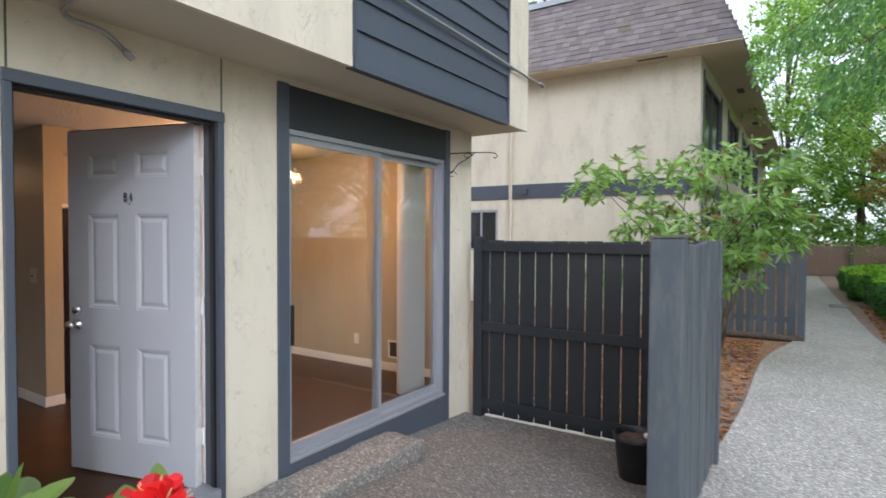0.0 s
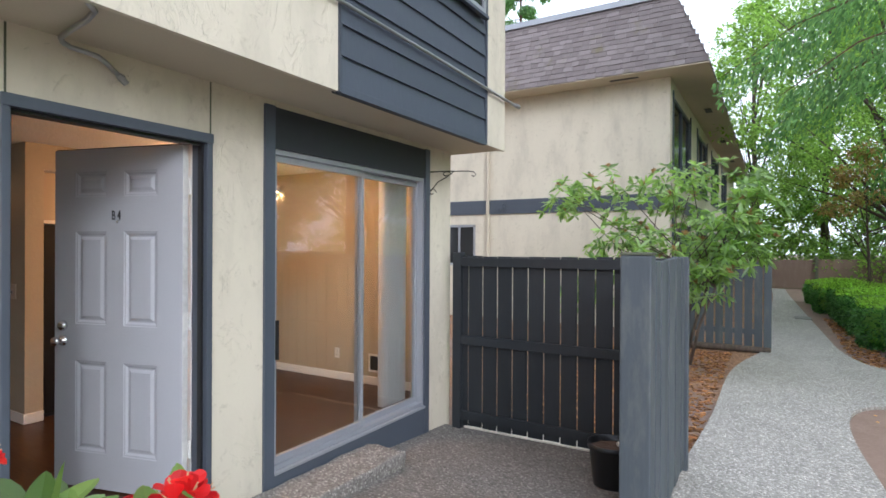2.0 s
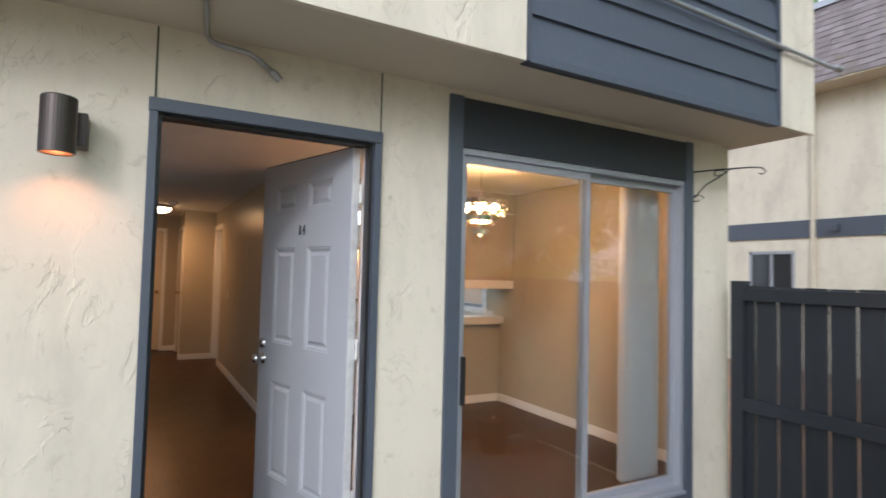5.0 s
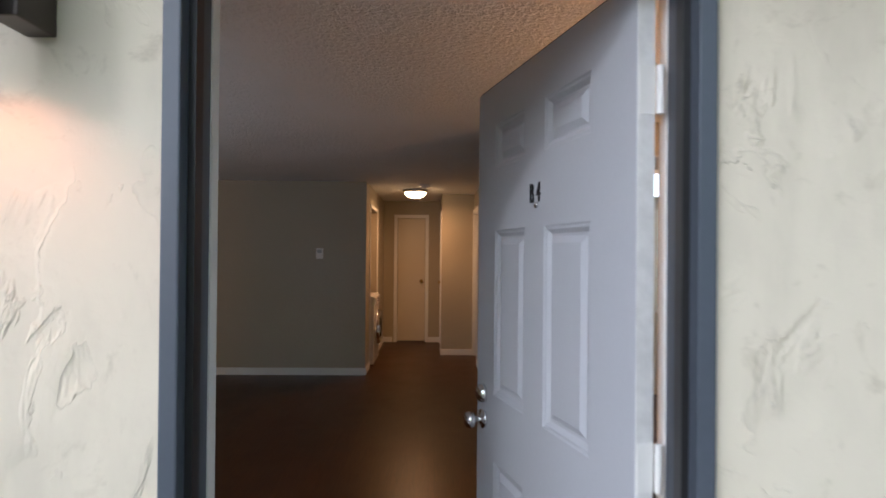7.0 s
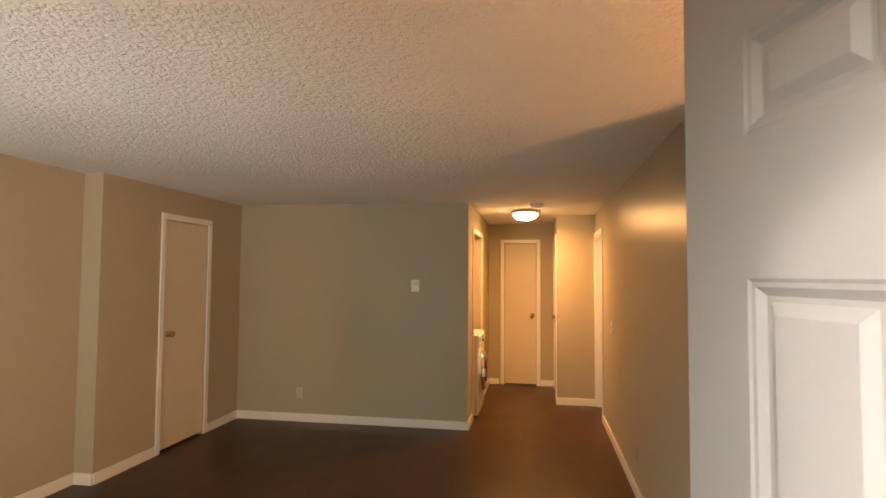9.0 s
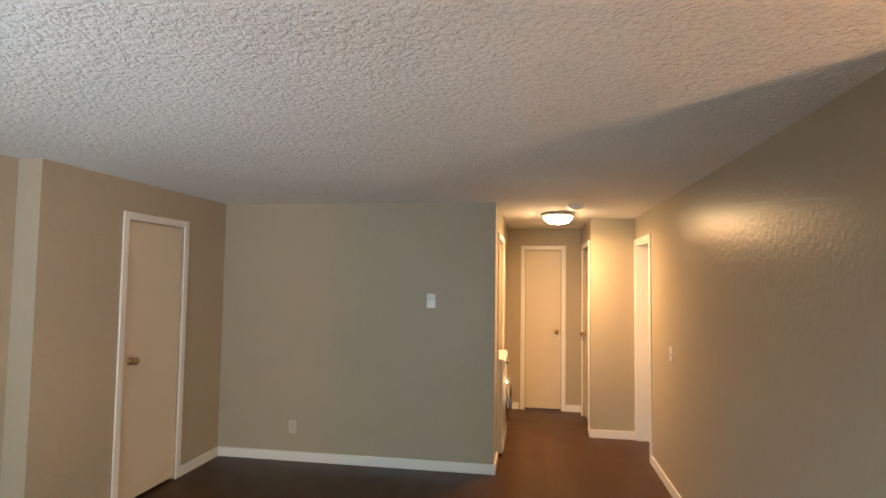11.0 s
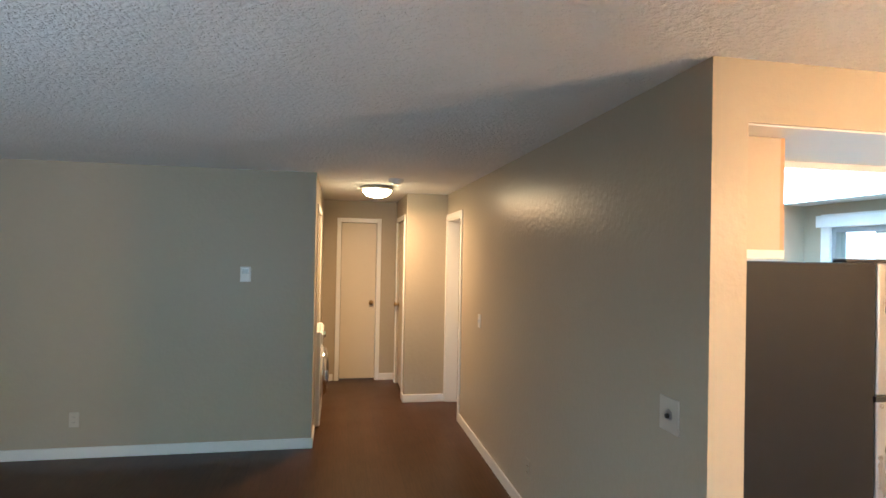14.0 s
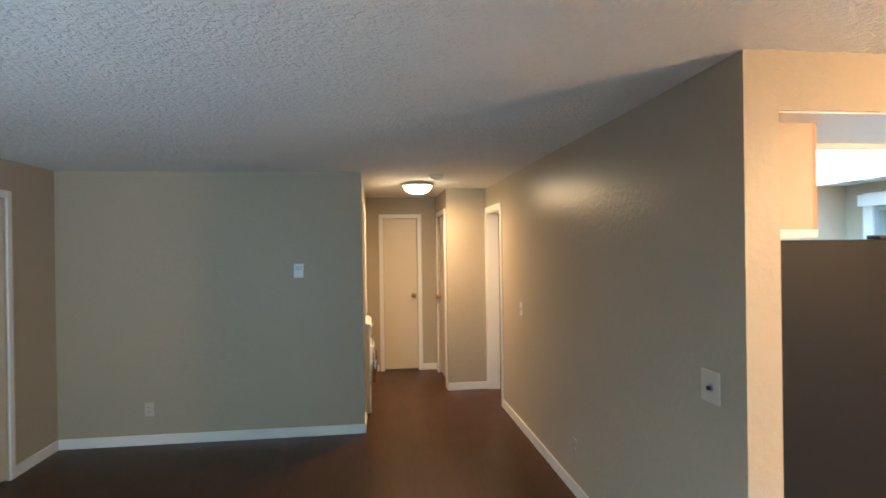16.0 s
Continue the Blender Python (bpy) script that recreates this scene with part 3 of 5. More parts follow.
base("baseboard", 0.37, 0.83, 6.937, 6.95)
base("baseboard", 0.817, 0.83, 2.447, 6.16)
base("baseboard", 0.83, 0.965, 2.447, 2.46)
base("baseboard", 3.367, 3.38, 0.15, 2.70)
base("baseboard", 2.62, 3.367, 2.697, 2.71)
base("baseboard", 0.76, 1.13, 0.15, 0.163)
base("baseboard", -0.80, -0.28, 0.15, 0.163)


def casing(name, axis, face, side, u0, u1, top, w=0.055, d=0.014):
    """White door casing on a wall face; side: -1 or 1, the way it stands proud."""
    th = thing(name, "white painted door casing", "door casing", (0, 0, 0), kind="structure")
    a, b = sorted((face, face + side * d))
    for n, (p, q, r, s) in (("jamb_trim", (u0 - w, u0, 0, top + w)), ("jamb_trim", (u1, u1 + w, 0, top + w)), ("head_trim", (u0, u1, top, top + w))):
        part(n, B((p, q, a, b, r, s) if axis == "x" else (a, b, p, q, r, s), bevel=0.003, seg=1), WHITE, th)
    return th


casing("casing_closet", "y", -3.08, 1, 4.36, 5.0, 2.03)
casing("casing_hall_end", "x", 8.08, -1, -0.335, 0.12, 2.03)
casing("casing_bath", "y", 0.37, -1, 7.12, 7.88, 2.03)
casing("casing_bedroom", "y", 0.83, -1, 6.22, 6.93, 2.03)
casing("casing_laundry", "y", -0.56, 1, 6.03, 6.92, 2.03, 0.05)
setting("jamb_bedroom", B((0.83, 0.965, 6.915, 6.93, 0, 2.03), (0.83, 0.965, 6.22, 6.235, 0, 2.03), (0.83, 0.965, 6.235, 6.915, 2.015, 2.03)), WHITE, "white painted door jamb", "door jamb")


def knob(parent, at, axis, side, mat=BRASS):
    x, y, z = at
    prof = [(0.030, 0), (0.030, 0.006), (0.012, 0.012), (0.011, 0.03), (0.024, 0.036), (0.028, 0.05), (0.022, 0.062), (0.004, 0.066)]
    part("knob", lathe([(r, side * h) for r, h in prof], at, axis, 16), mat, parent, "brass door knob" if mat is BRASS else "chrome door knob", smooth=True)


def flush_door(name, label, x0, x1, y0, y1, knob_at, axis, side):
    d = thing(name, label, "door", (x0, y0, 0.0), kind="structure")
    part("leaf", B((0, x1 - x0, 0, y1 - y0, 0.022, 2.025), bevel=0.003, seg=1), ALMOND, d)
    knob(d, (knob_at[0] - x0, knob_at[1] - y0, knob_at[2]), axis, side)
    return d


flush_door("door_closet", "plain almond closed closet door with brass knob", -3.125, -3.09, 4.365, 4.995, (-3.09, 4.45, 1.02), "x", 1)
flush_door("door_hall_end", "narrow plain almond closed closet door with brass knob", -0.33, 0.115, 8.09, 8.125, (0.06, 8.09, 1.0), "y", -1)
flush_door("door_bath", "plain almond closed door with brass knob", 0.395, 0.43, 7.125, 7.875, (0.395, 7.81, 1.0), "x", -1)
d = thing("door_bedroom", "plain white bedroom door standing open into the room", "door", (0.975, 6.24, 0.0), 38, kind="structure")
part("leaf", B((0, 0.69, -0.035, 0.0, 0.02, 2.02), bevel=0.003, seg=1), WHITE, d)
for z in (0.25, 1.0, 1.78):
    part("hinge", lathe([(0.007, z - 0.045), (0.007, z + 0.045)], (-0.004, 0.004, 0), "z", 8), BRASS, d, "brass hinge")
knob(d, (0.63, 0.0, 1.0), "y", 1)

# ---- front door ----
df = thing("door_frame", "slate grey painted front door frame", "door frame", (DX0, 0, 0), kind="structure")
W = DX1 - DX0
part("jamb_trim", B((-0.034, 0.0, -0.022, 0.012, -0.2, DTOP), bevel=0.004), GREY, df)
part("jamb_trim", B((W, W + 0.036, -0.022, 0.012, -0.2, DTOP), bevel=0.004), GREY, df)
part("head_trim", B((-0.037, W + 0.039, -0.026, 0.012, DTOP, DTOP + 0.055), bevel=0.004), GREY, df)
part("jamb", B((-0.018, 0.0, 0.012, 0.115, -0.06, DTOP)), GREY, df)
part("jamb_lining", B((-0.018, 0.004, 0.115, 0.15, 0.0, DTOP)), WHITE, df, "white inner lining of the jamb")
part("jamb", B((W, W + 0.018, 0.012, 0.115, -0.06, DTOP)), GREY, df)
part("jamb_lining", B((W - 0.004, W + 0.018, 0.115, 0.15, 0.0, DTOP)), WHITE, df, "white inner lining of the jamb")
part("head_jamb", B((-0.018, W + 0.018, 0.012, 0.15, DTOP, DTOP + 0.018)), CHARCOAL, df)
part("stop", B((0.0, 0.014, 0.0125, 0.045, 0.0, DTOP)), BLACK, df, "black weatherstripped door stop")
part("stop", B((W - 0.014, W, 0.0125, 0.045, 0.0, DTOP)), BLACK, df, "black weatherstripped door stop")
part("stop", B((0.014, W - 0.014, 0.0125, 0.05, DTOP - 0.014, DTOP)), BLACK, df)
part("inner_trim", B((-0.06, -0.018, 0.15, 0.162, 0.0, DTOP + 0.05)), WHITE, df, "white inner casing")
part("inner_trim", B((W + 0.018, W + 0.06, 0.15, 0.162, 0.0, DTOP + 0.05)), WHITE, df, "white inner casing")
part("inner_trim", B((-0.018, W + 0.018, 0.15, 0.162, DTOP + 0.018, DTOP + 0.05)), WHITE, df, "white inner casing")
part("threshold", B((0.0, W, -0.03, 0.15, -0.06, 0.012), bevel=0.004), ALU, df, "worn aluminium threshold")


def panel_door(name, label, loc, rz):
    """Six-panel door; x runs from the free edge at -0.91 to the hinge at 0, its outer face is y = 0."""
    d = thing(name, label, "door", loc, rz, kind="structure")
    L, H, T = 0.93, 2.03, 0.044
    rows = [(0.21, 0.76), (0.98, 1.538), (1.745, 1.895)]
    cols = [(0.159, 0.393), (0.518, 0.757)]
    us = sorted({0, L, *[v for c in cols for v in c]})
    zs = sorted({0, H, *[v for r in rows for v in r]})
    bm = bmesh.new()
    for front in (True, False):
        y = 0.0 if front else T
        s = 1 if front else -1
        for a, b in zip(us, us[1:]):
            for c, e in zip(zs, zs[1:]):
                if (a, b) in cols and (c, e) in rows:
                    loops = []
                    for inset, depth in ((0, 0), (0.005, 0.003), (0.012, 0.004), (0.024, 0.013), (0.032, 0.013), (0.05, 0.004)):
                        loops.append([bm.verts.new((-L + u, y + s * depth, z)) for u, z in ((a + inset, c + inset), (b - inset, c + inset), (b - inset, e - inset), (a + inset, e - inset))])
                    for p, q in zip(loops, loops[1:]):
                        for k in range(4):
                            bm.faces.new((p[k], p[(k + 1) % 4], q[(k + 1) % 4], q[k]))
                    bm.faces.new(loops[-1])
                else:
                    bm.faces.new([bm.verts.new((-L + u, y, z)) for u, z in ((a, c), (b, c), (b, e), (a, e))])
    for x in (-L, 0):
        bm.faces.new([bm.verts.new(v) for v in ((x, 0, 0), (x, T, 0), (x, T, H), (x, 0, H))])
    for z in (0, H):
        bm.faces.new([bm.verts.new(v) for v in ((-L, 0, z), (0, 0, z), (0, T, z), (-L, T, z))])
    bmesh.ops.remove_doubles(bm, verts=bm.verts[:], dist=1e-4)
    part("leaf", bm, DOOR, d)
    part("hinge_edge", B((0.0, 0.0015, 0.001, T - 0.001, 0.005, H - 0.005)), SCUFFED, d, "scuffed bare hinge edge")
    part("top_weatherstrip", B((-L + 0.01, -0.01, 0.004, T - 0.004, H, H + 0.006)), CHARCOAL, d)
    for z in (0.28, 1.02, 1.80):
        h = part("hinge", B((0.0015, 0.004, 0.004, T - 0.002, z - 0.05, z + 0.05)), PLASTIC, d, "white painted hinge")
        part("knuckle", lathe([(0.008, z - 0.05), (0.008, z + 0.05)], (0.012, T + 0.004, 0), "z", 10), PLASTIC, h)
    for z, big in ((0.875, True), (0.965, False)):
        for s in (-1, 1):
            y0 = 0 if s < 0 else T
            prof = ([(0.033, 0), (0.033, 0.008), (0.013, 0.014), (0.012, 0.034), (0.025, 0.04), (0.029, 0.055), (0.024, 0.068), (0.005, 0.072)] if big else
                    [(0.032, 0), (0.032, 0.010), (0.026, 0.020), (0.022, 0.024), (0.004, 0.025)])
            part("knob" if big else "deadbolt", lathe([(r, y0 + s * h) for r, h in prof], (-L + 0.068, 0, z), "y", 20), CHROME, d, "chrome door knob" if big else "chrome deadbolt", smooth=True)
        part("latch_plate", B((-L - 0.0015, -L, 0.010, T - 0.010, z - 0.028, z + 0.028)), CHROME, d)
    part("peephole", lathe([(0.009, 0.0), (0.009, -0.004), (0.006, -0.006), (0.001, -0.006)], (-0.458, 0, 1.597), "y", 16), CHROME, d, "chrome peephole", smooth=True)
    # unit number in black letters
    for ch, x in (("B", -0.498), ("4", -0.455)):
        cu = bpy.data.curves.new("number", "FONT")
        cu.body, cu.size, cu.extrude, cu.align_x = ch, 0.08, 0.002, "LEFT"
        tmp = bpy.data.objects.new("number", cu)
        me = bpy.data.meshes.new_from_object(tmp)
        bpy.data.objects.remove(tmp)
        me.transform(Matrix.Translation((x, -0.003, 1.606)) @ Matrix.Rotation(radians(90), 4, "X") @ Matrix.Diagonal((0.62, 1.0, 1.0, 1.0)))
        me.materials.append(BLACK)
        ob = new("number", me)
        ob.parent = d
        tagged(ob, "black house number character")
    return d


panel_door("front_door", "white six-panel front door standing open, numbered B4", (0.639, 0.101, 0.01), -74.6)


# ---- glass slider and living-room window ----
def big_window(name, label, x0, x1, grp):
    w = thing(name, label, "sliding window", (x0, 0, 0), kind="structure", group=grp)
    L, H = x1 - x0, STOP
    part("side_trim", B((-0.082, 0.0, -0.022, 0.0, gz(x0) - 0.05, 2.372), bevel=0.003), GREY, w)
    part("side_trim", B((L, L + 0.075, -0.022, 0.0, gz(x1) - 0.05, 2.372), bevel=0.003), GREY, w)
    part("head_panel", B((0.0, L, -0.016, 0.0, H, 2.365)), CHARCOAL, w, "charcoal painted head panel")
    part("sill_panel", B((0.0, L, -0.018, 0.0, gz(x1) - 0.05, -0.02)), GREY, w, "slate grey panel below the sill")
    part("sill_cap", B((0.0, L, -0.03, 0.0, -0.02, 0.0), bevel=0.003), ALU, w)
    f = part("frame", B((0, L, 0.0, 0.10, H - 0.035, H), (0, L, 0.0, 0.10, 0.0, 0.03), (0, 0.022, 0.0, 0.10, 0.03, H - 0.035), (L - 0.022, L, 0.0, 0.10, 0.03, H - 0.035)), ALU, w, "aluminium outer frame")
    mid, ST = 0.52 * L, 0.03
    for n, (a, b, y) in (("sliding_sash", (0.022, mid + 0.018, 0.022)), ("fixed_sash", (mid - 0.018, L - 0.022, 0.056))):
        s = part(n, B((a, b, y, y + 0.03, H - 0.08, H - 0.036), (a, b, y, y + 0.03, 0.031, 0.08), (a, a + ST, y, y + 0.03, 0.08, H - 0.08), (b - ST, b, y, y + 0.03, 0.08, H - 0.08)), ALU, w, "aluminium sash")
        g = part("pane", B((a + ST, b - ST, y + 0.012, y + 0.018, 0.08, H - 0.08)), GLASS, s, "clear glass pane")
        g.visible_shadow = False
    part("pull", B((0.035, 0.06, 0.002, 0.022, 0.72, 0.98), bevel=0.006), BLACK, w, "black pull handle")
    return w


big_window("window_slider", "aluminium sliding glass door in slate grey trim", SX0, SX1, "sliding windows")
big_window("window_living", "aluminium sliding window in slate grey trim", WX0, WX1, "sliding windows")

# ---- blinds ----
vb = thing("vertical_blind", "white vertical blind drawn aside behind the slider", "blind", (2.45, 0.16, 0))
part("head_rail", B((-1.25, 0.56, 0.0, 0.04, 2.10, 2.14), bevel=0.004), BLIND, vb)
for i in range(11):
    bm = bmesh.new()
    x = 0.20 + i * 0.033
    c, s = math.cos(radians(74 + 3 * (i % 3))), math.sin(radians(74 + 3 * (i % 3)))
    rows = []
    for k in range(5):
        u, bow = (k / 4 - 0.5) * 0.089, 0.006 * (1 - (k / 2 - 1) ** 2)
        rows.append([bm.verts.new((x + u * c - bow * s, 0.055 + u * s + bow * c, z)) for z in (0.04, 2.09)])
    for a, b in zip(rows, rows[1:]):
        bm.faces.new((a[0], b[0], b[1], a[1]))
    bmesh.ops.solidify(bm, geom=bm.faces[:], thickness=0.0012)
    part("vane", bm, BLIND, vb)
mb = thing("mini_blind", "white horizontal mini-blind, slats half open", "blind", (WX0 + 0.05, 0.115, 0))
bw = WX1 - WX0 - 0.1
part("head_rail", B((0, bw, -0.014, 0.014, 2.03, 2.06), bevel=0.003), BLIND, mb)
slat = bmesh.new()
vs = [[slat.verts.new((x, y, z)) for x in (0, bw)] for y, z in ((-0.0225, -0.004), (-0.008, 0.001), (0.008, 0.002), (0.0225, 0.0))]
for a, b in zip(vs, vs[1:]):
    slat.faces.new((a[0], a[1], b[1], b[0]))
bmesh.ops.solidify(slat, geom=slat.faces[:], thickness=0.001)
slat_me = finish(slat, "slat", BLIND)
for i in range(46):
    ob = new("slat", slat_me)
    ob.parent, ob.location = mb, (0, 0, 0.05 + i * 0.0425)
for x in (0.2, bw - 0.2):
    part("ladder_cord", B((x - 0.002, x + 0.002, -0.024, -0.022, 0.04, 2.03)), BLIND, mb)

# sky light that enters by the two large windows
lamp("window_daylight", "AREA", DAY_W, (0.95, 0.97, 1.0), pose(-1.81, 0.19, 1.05, 110, 0, 10), 1.75, 1.9, 112)
lamp("slider_daylight", "AREA", DAY_W * 0.22, (0.95, 0.97, 1.0), pose(1.92, 0.29, 1.05, 112, 0, 12), 1.3, 1.9)

# ---- fixtures on the front ----
wl = thing("wall_lamp", "bronze cylinder down-light on the stucco wall, lit", "wall lamp", (-0.555, -0.15, 1.812))
cyl = [(0.0555, 0.0), (0.0575, 0.002), (0.0575, 0.2), (0.052, 0.205), (0.0, 0.205)]
part("shade", lathe([(0.050, 0.16), (0.050, 0.004), (0.053, 0.0), *cyl[1:-1], (0.002, 0.205)], seg=32, cap=False), BRONZE, wl, "bronze cylinder shade", smooth=False)
part("reflector", lathe([(0.05, 0.155), (0.05, 0.16)], seg=24), PLASTIC, wl)
part("bulb", lathe([(0.012, 0.155), (0.026, 0.12), (0.03, 0.09), (0.022, 0.066), (0.004, 0.058)], seg=16), glow_mat("bulb_glow", (1.0, 0.5, 0.2), 30), wl, "lit warm bulb", smooth=True)
part("wall_plate", B((0.03, 0.085, 0.05, 0.15, 0.045, 0.17), bevel=0.004), BRONZE, wl)
lamp("wall_lamp_light", "POINT", 2.6, (1.0, 0.30, 0.10), pose(-0.555, -0.15, 1.86), 0.02)

cd = thing("flexible_conduit", "bent bare flexible steel conduit hanging from the soffit", "conduit", (0, 0, 0))
pts = [(-0.17, -0.50, 2.405), (-0.13, -0.47, 2.392), (-0.105, -0.36, 2.388), (-0.088, -0.20, 2.386), (-0.074, -0.08, 2.381), (-0.055, -0.055, 2.37), (-0.02, -0.05, 2.36), (0.04, -0.05, 2.358), (0.10, -0.05, 2.352), (0.14, -0.048, 2.332), (0.205, -0.042, 2.288)]
part("sheath", tube(pts, 0.012, 10), STEEL, cd, smooth=True)
part("fitting", tube([(0.198, -0.043, 2.293), (0.238, -0.038, 2.262)], 0.016, 10), STEEL, cd, "steel end fitting")
part("locknut", tube([(0.210, -0.042, 2.284), (0.218, -0.041, 2.278)], 0.020, 6), STEEL, cd)

hk = thing("plant_hook", "black wrought-iron plant hook with scrolls", "plant bracket", (3.10, 0.0, 2.15))
part("arm", tube([(0, -0.005, 0.02), (0.12, -0.12, 0.035), (0.27, -0.27, 0.045), (0.31, -0.31, 0.04), (0.325, -0.325, 0.015), (0.31, -0.31, -0.005), (0.295, -0.295, 0.005)], 0.005, 6), IRON, hk, smooth=True)
part("brace", tube([(0.01, -0.01, -0.16), (0.06, -0.06, -0.07), (0.12, -0.12, -0.02), (0.17, -0.17, 0.036)], 0.005, 6), IRON, hk, smooth=True)
scr = [(0.02 + 0.03 * math.cos(a) * (1 - a / 9), -0.02 - 0.03 * math.cos(a) * (1 - a / 9), -0.17 + 0.035 * math.sin(a) * (1 - a / 9)) for a in [k * 0.45 for k in range(14)]]
part("scroll", tube(scr, 0.004, 6), IRON, hk, smooth=True)
scr = [(0.12 + 0.035 * math.cos(a) * (1 - a / 9), -0.12 - 0.035 * math.cos(a) * (1 - a / 9), 0.005 + 0.03 * math.sin(a) * (1 - a / 9)) for a in [k * 0.45 for k in range(14)]]
part("scroll", tube(scr, 0.004, 6), IRON, hk, smooth=True)
part("back_plate", B((-0.008, 0.008, -0.006, 0.0, -0.2, 0.04), bevel=0.002), IRON, hk)

bm = B((0.55, 2.17, -0.39, -0.025, -0.33, -0.085), bevel=0.02, seg=3)
bmesh.ops.subdivide_edges(bm, edges=[e for e in bm.edges if e.calc_length() > 0.15], cuts=24, use_grid_fill=True)
for v in bm.verts:
    v.co += Vector((noise.noise(v.co * 9), noise.noise(v.co * 9 + Vector((5, 0, 0))), noise.noise(v.co * 11 + Vector((0, 7, 0))))) * 0.012
solid("concrete_step", bm, STEP, "rough weathered concrete step block below the slider", "step")

# ---- patio fence ----
# added strip: sunlight on the bark bed, painted as a pale colour
setting("edging", B((3.44, 3.80, -2.0, -0.15, gz(3.4) - 0.10, gz(3.4) + 0.003), bevel=0.003), SUNLIT_BARK, "pale strip coloured as sunlit bark bed behind the patio fence", "edging")
FX = 3.41
fence = thing("patio_fence", "dark slate painted wooden board fence", "fence", (FX, -0.2, gz(FX) - 0.035))
part("post", B((-0.05, 0.045, 0.0, 0.09, -0.02, 1.735), bevel=0.006), FENCE, fence)
for z in (0.125, 0.85, 1.60):
    part("rail", B((-0.045, -0.008, -1.84, 0.0, z, z + 0.085), bevel=0.004), FENCE, fence)
part("board", B((-0.006, 0.014, -0.053, -0.001, 0.062, 1.70)), FENCE, fence)
for i in range(12):
    y = -0.053 - (i + 1) * 0.153
    part("board", B((-0.006, 0.014, y, y + 0.141, 0.062 + random.uniform(-0.006, 0.006), 1.70 + random.uniform(-0.006, 0.006)), bevel=0.003, seg=1), FENCE, fence)
wing = thing("fence_wing", "weathered slate grey fence return with a thick mossy-topped post", "fence", (2.12, -2.092, gz(2.4)))
part("post", B((-0.07, 0.07, -0.09, 0.09, -0.08, 1.645), bevel=0.012), FENCE_LIGHT, wing)
part("post_cap", B((-0.074, 0.074, -0.094, 0.094, 1.645, 1.662), bevel=0.006), MOSSY, wing, "mossy post cap")
part("rail", B((0.07, 1.26, -0.06, -0.02, 1.50, 1.59)), FENCE_LIGHT, wing)
part("rail", B((0.07, 1.26, -0.06, -0.02, 0.15, 0.24)), FENCE_LIGHT, wing)
for i in range(8):
    x = 0.08 + i * 0.15
    part("board", B((x, x + 0.138, -0.092 - 0.006 * (i % 2), -0.062, -0.02, 1.61 + random.uniform(-0.01, 0.01)), bevel=0.004, seg=1), FENCE_LIGHT, wing)
part("end_post", B((1.28, 1.36, -0.12, 0.0, -0.08, 1.62), bevel=0.006), FENCE_LIGHT, wing)
pot = thing("flower_pot", "black plastic nursery pot of bare soil", "plant pot", (2.74, -1.79, gz(2.74)))
part("tub", lathe([(0.12, 0.0), (0.125, 0.01), (0.158, 0.27), (0.168, 0.275), (0.17, 0.31), (0.160, 0.312), (0.150, 0.27)], seg=32, cap=False), BLACK, pot, smooth=True)
bm = lathe([(0.001, 0.285), (0.07, 0.282), (0.12, 0.275), (0.152, 0.27)], seg=24, cap=False)
for v in bm.verts:
    v.co.z += 0.012 * noise.noise(v.co * 25)
part("soil", bm, SOIL, pot, "dry reddish potting soil")
bm = bmesh.new()
bmesh.ops.create_icosphere(bm, subdivisions=2, radius=0.022)
part("pebble", bm, PLASTIC, pot, "pale pebble").location = (0.03, -0.05, 0.295)

# ---- hall and living-room fixtures ----
hl = thing("ceiling_light", "frosted glass dome ceiling light, lit, with bronze rim", "ceiling light", (0.0, 6.42, CEIL))
part("rim", lathe([(0.13, 0.0), (0.165, -0.012), (0.168, -0.03), (0.15, -0.04), (0.14, -0.038)], seg=32), STAINLESS, hl, "metal rim", smooth=True)
part("dome", lathe([(0.145, -0.036), (0.138, -0.06), (0.11, -0.09), (0.07, -0.107), (0.02, -0.114), (0.002, -0.114)], seg=32, cap=False), glow_mat("lit_dome", (1.0, 0.62, 0.28), 15), hl, "glowing frosted glass dome", smooth=True)
part("finial", lathe([(0.008, -0.112), (0.012, -0.12), (0.003, -0.13)], seg=12), STAINLESS, hl)
lamp("hall_light", "AREA", HALL_W, WARM, pose(0.0, 6.42, CEIL - 0.135), 0.24).data.shape = "DISK"
sm = thing("smoke_detector", "white round smoke detector on the ceiling", "smoke detector", (0.13, 5.82, CEIL))
part("body", lathe([(0.07, 0.0), (0.07, -0.012), (0.062, -0.03), (0.05, -0.036), (0.001, -0.037)], seg=28, cap=False), PLASTIC, sm, smooth=True)
part("grille", lathe([(0.04, -0.036), (0.04, -0.044), (0.02, -0.048), (0.001, -0.048)], seg=20, cap=False), PLASTIC, sm, smooth=True)


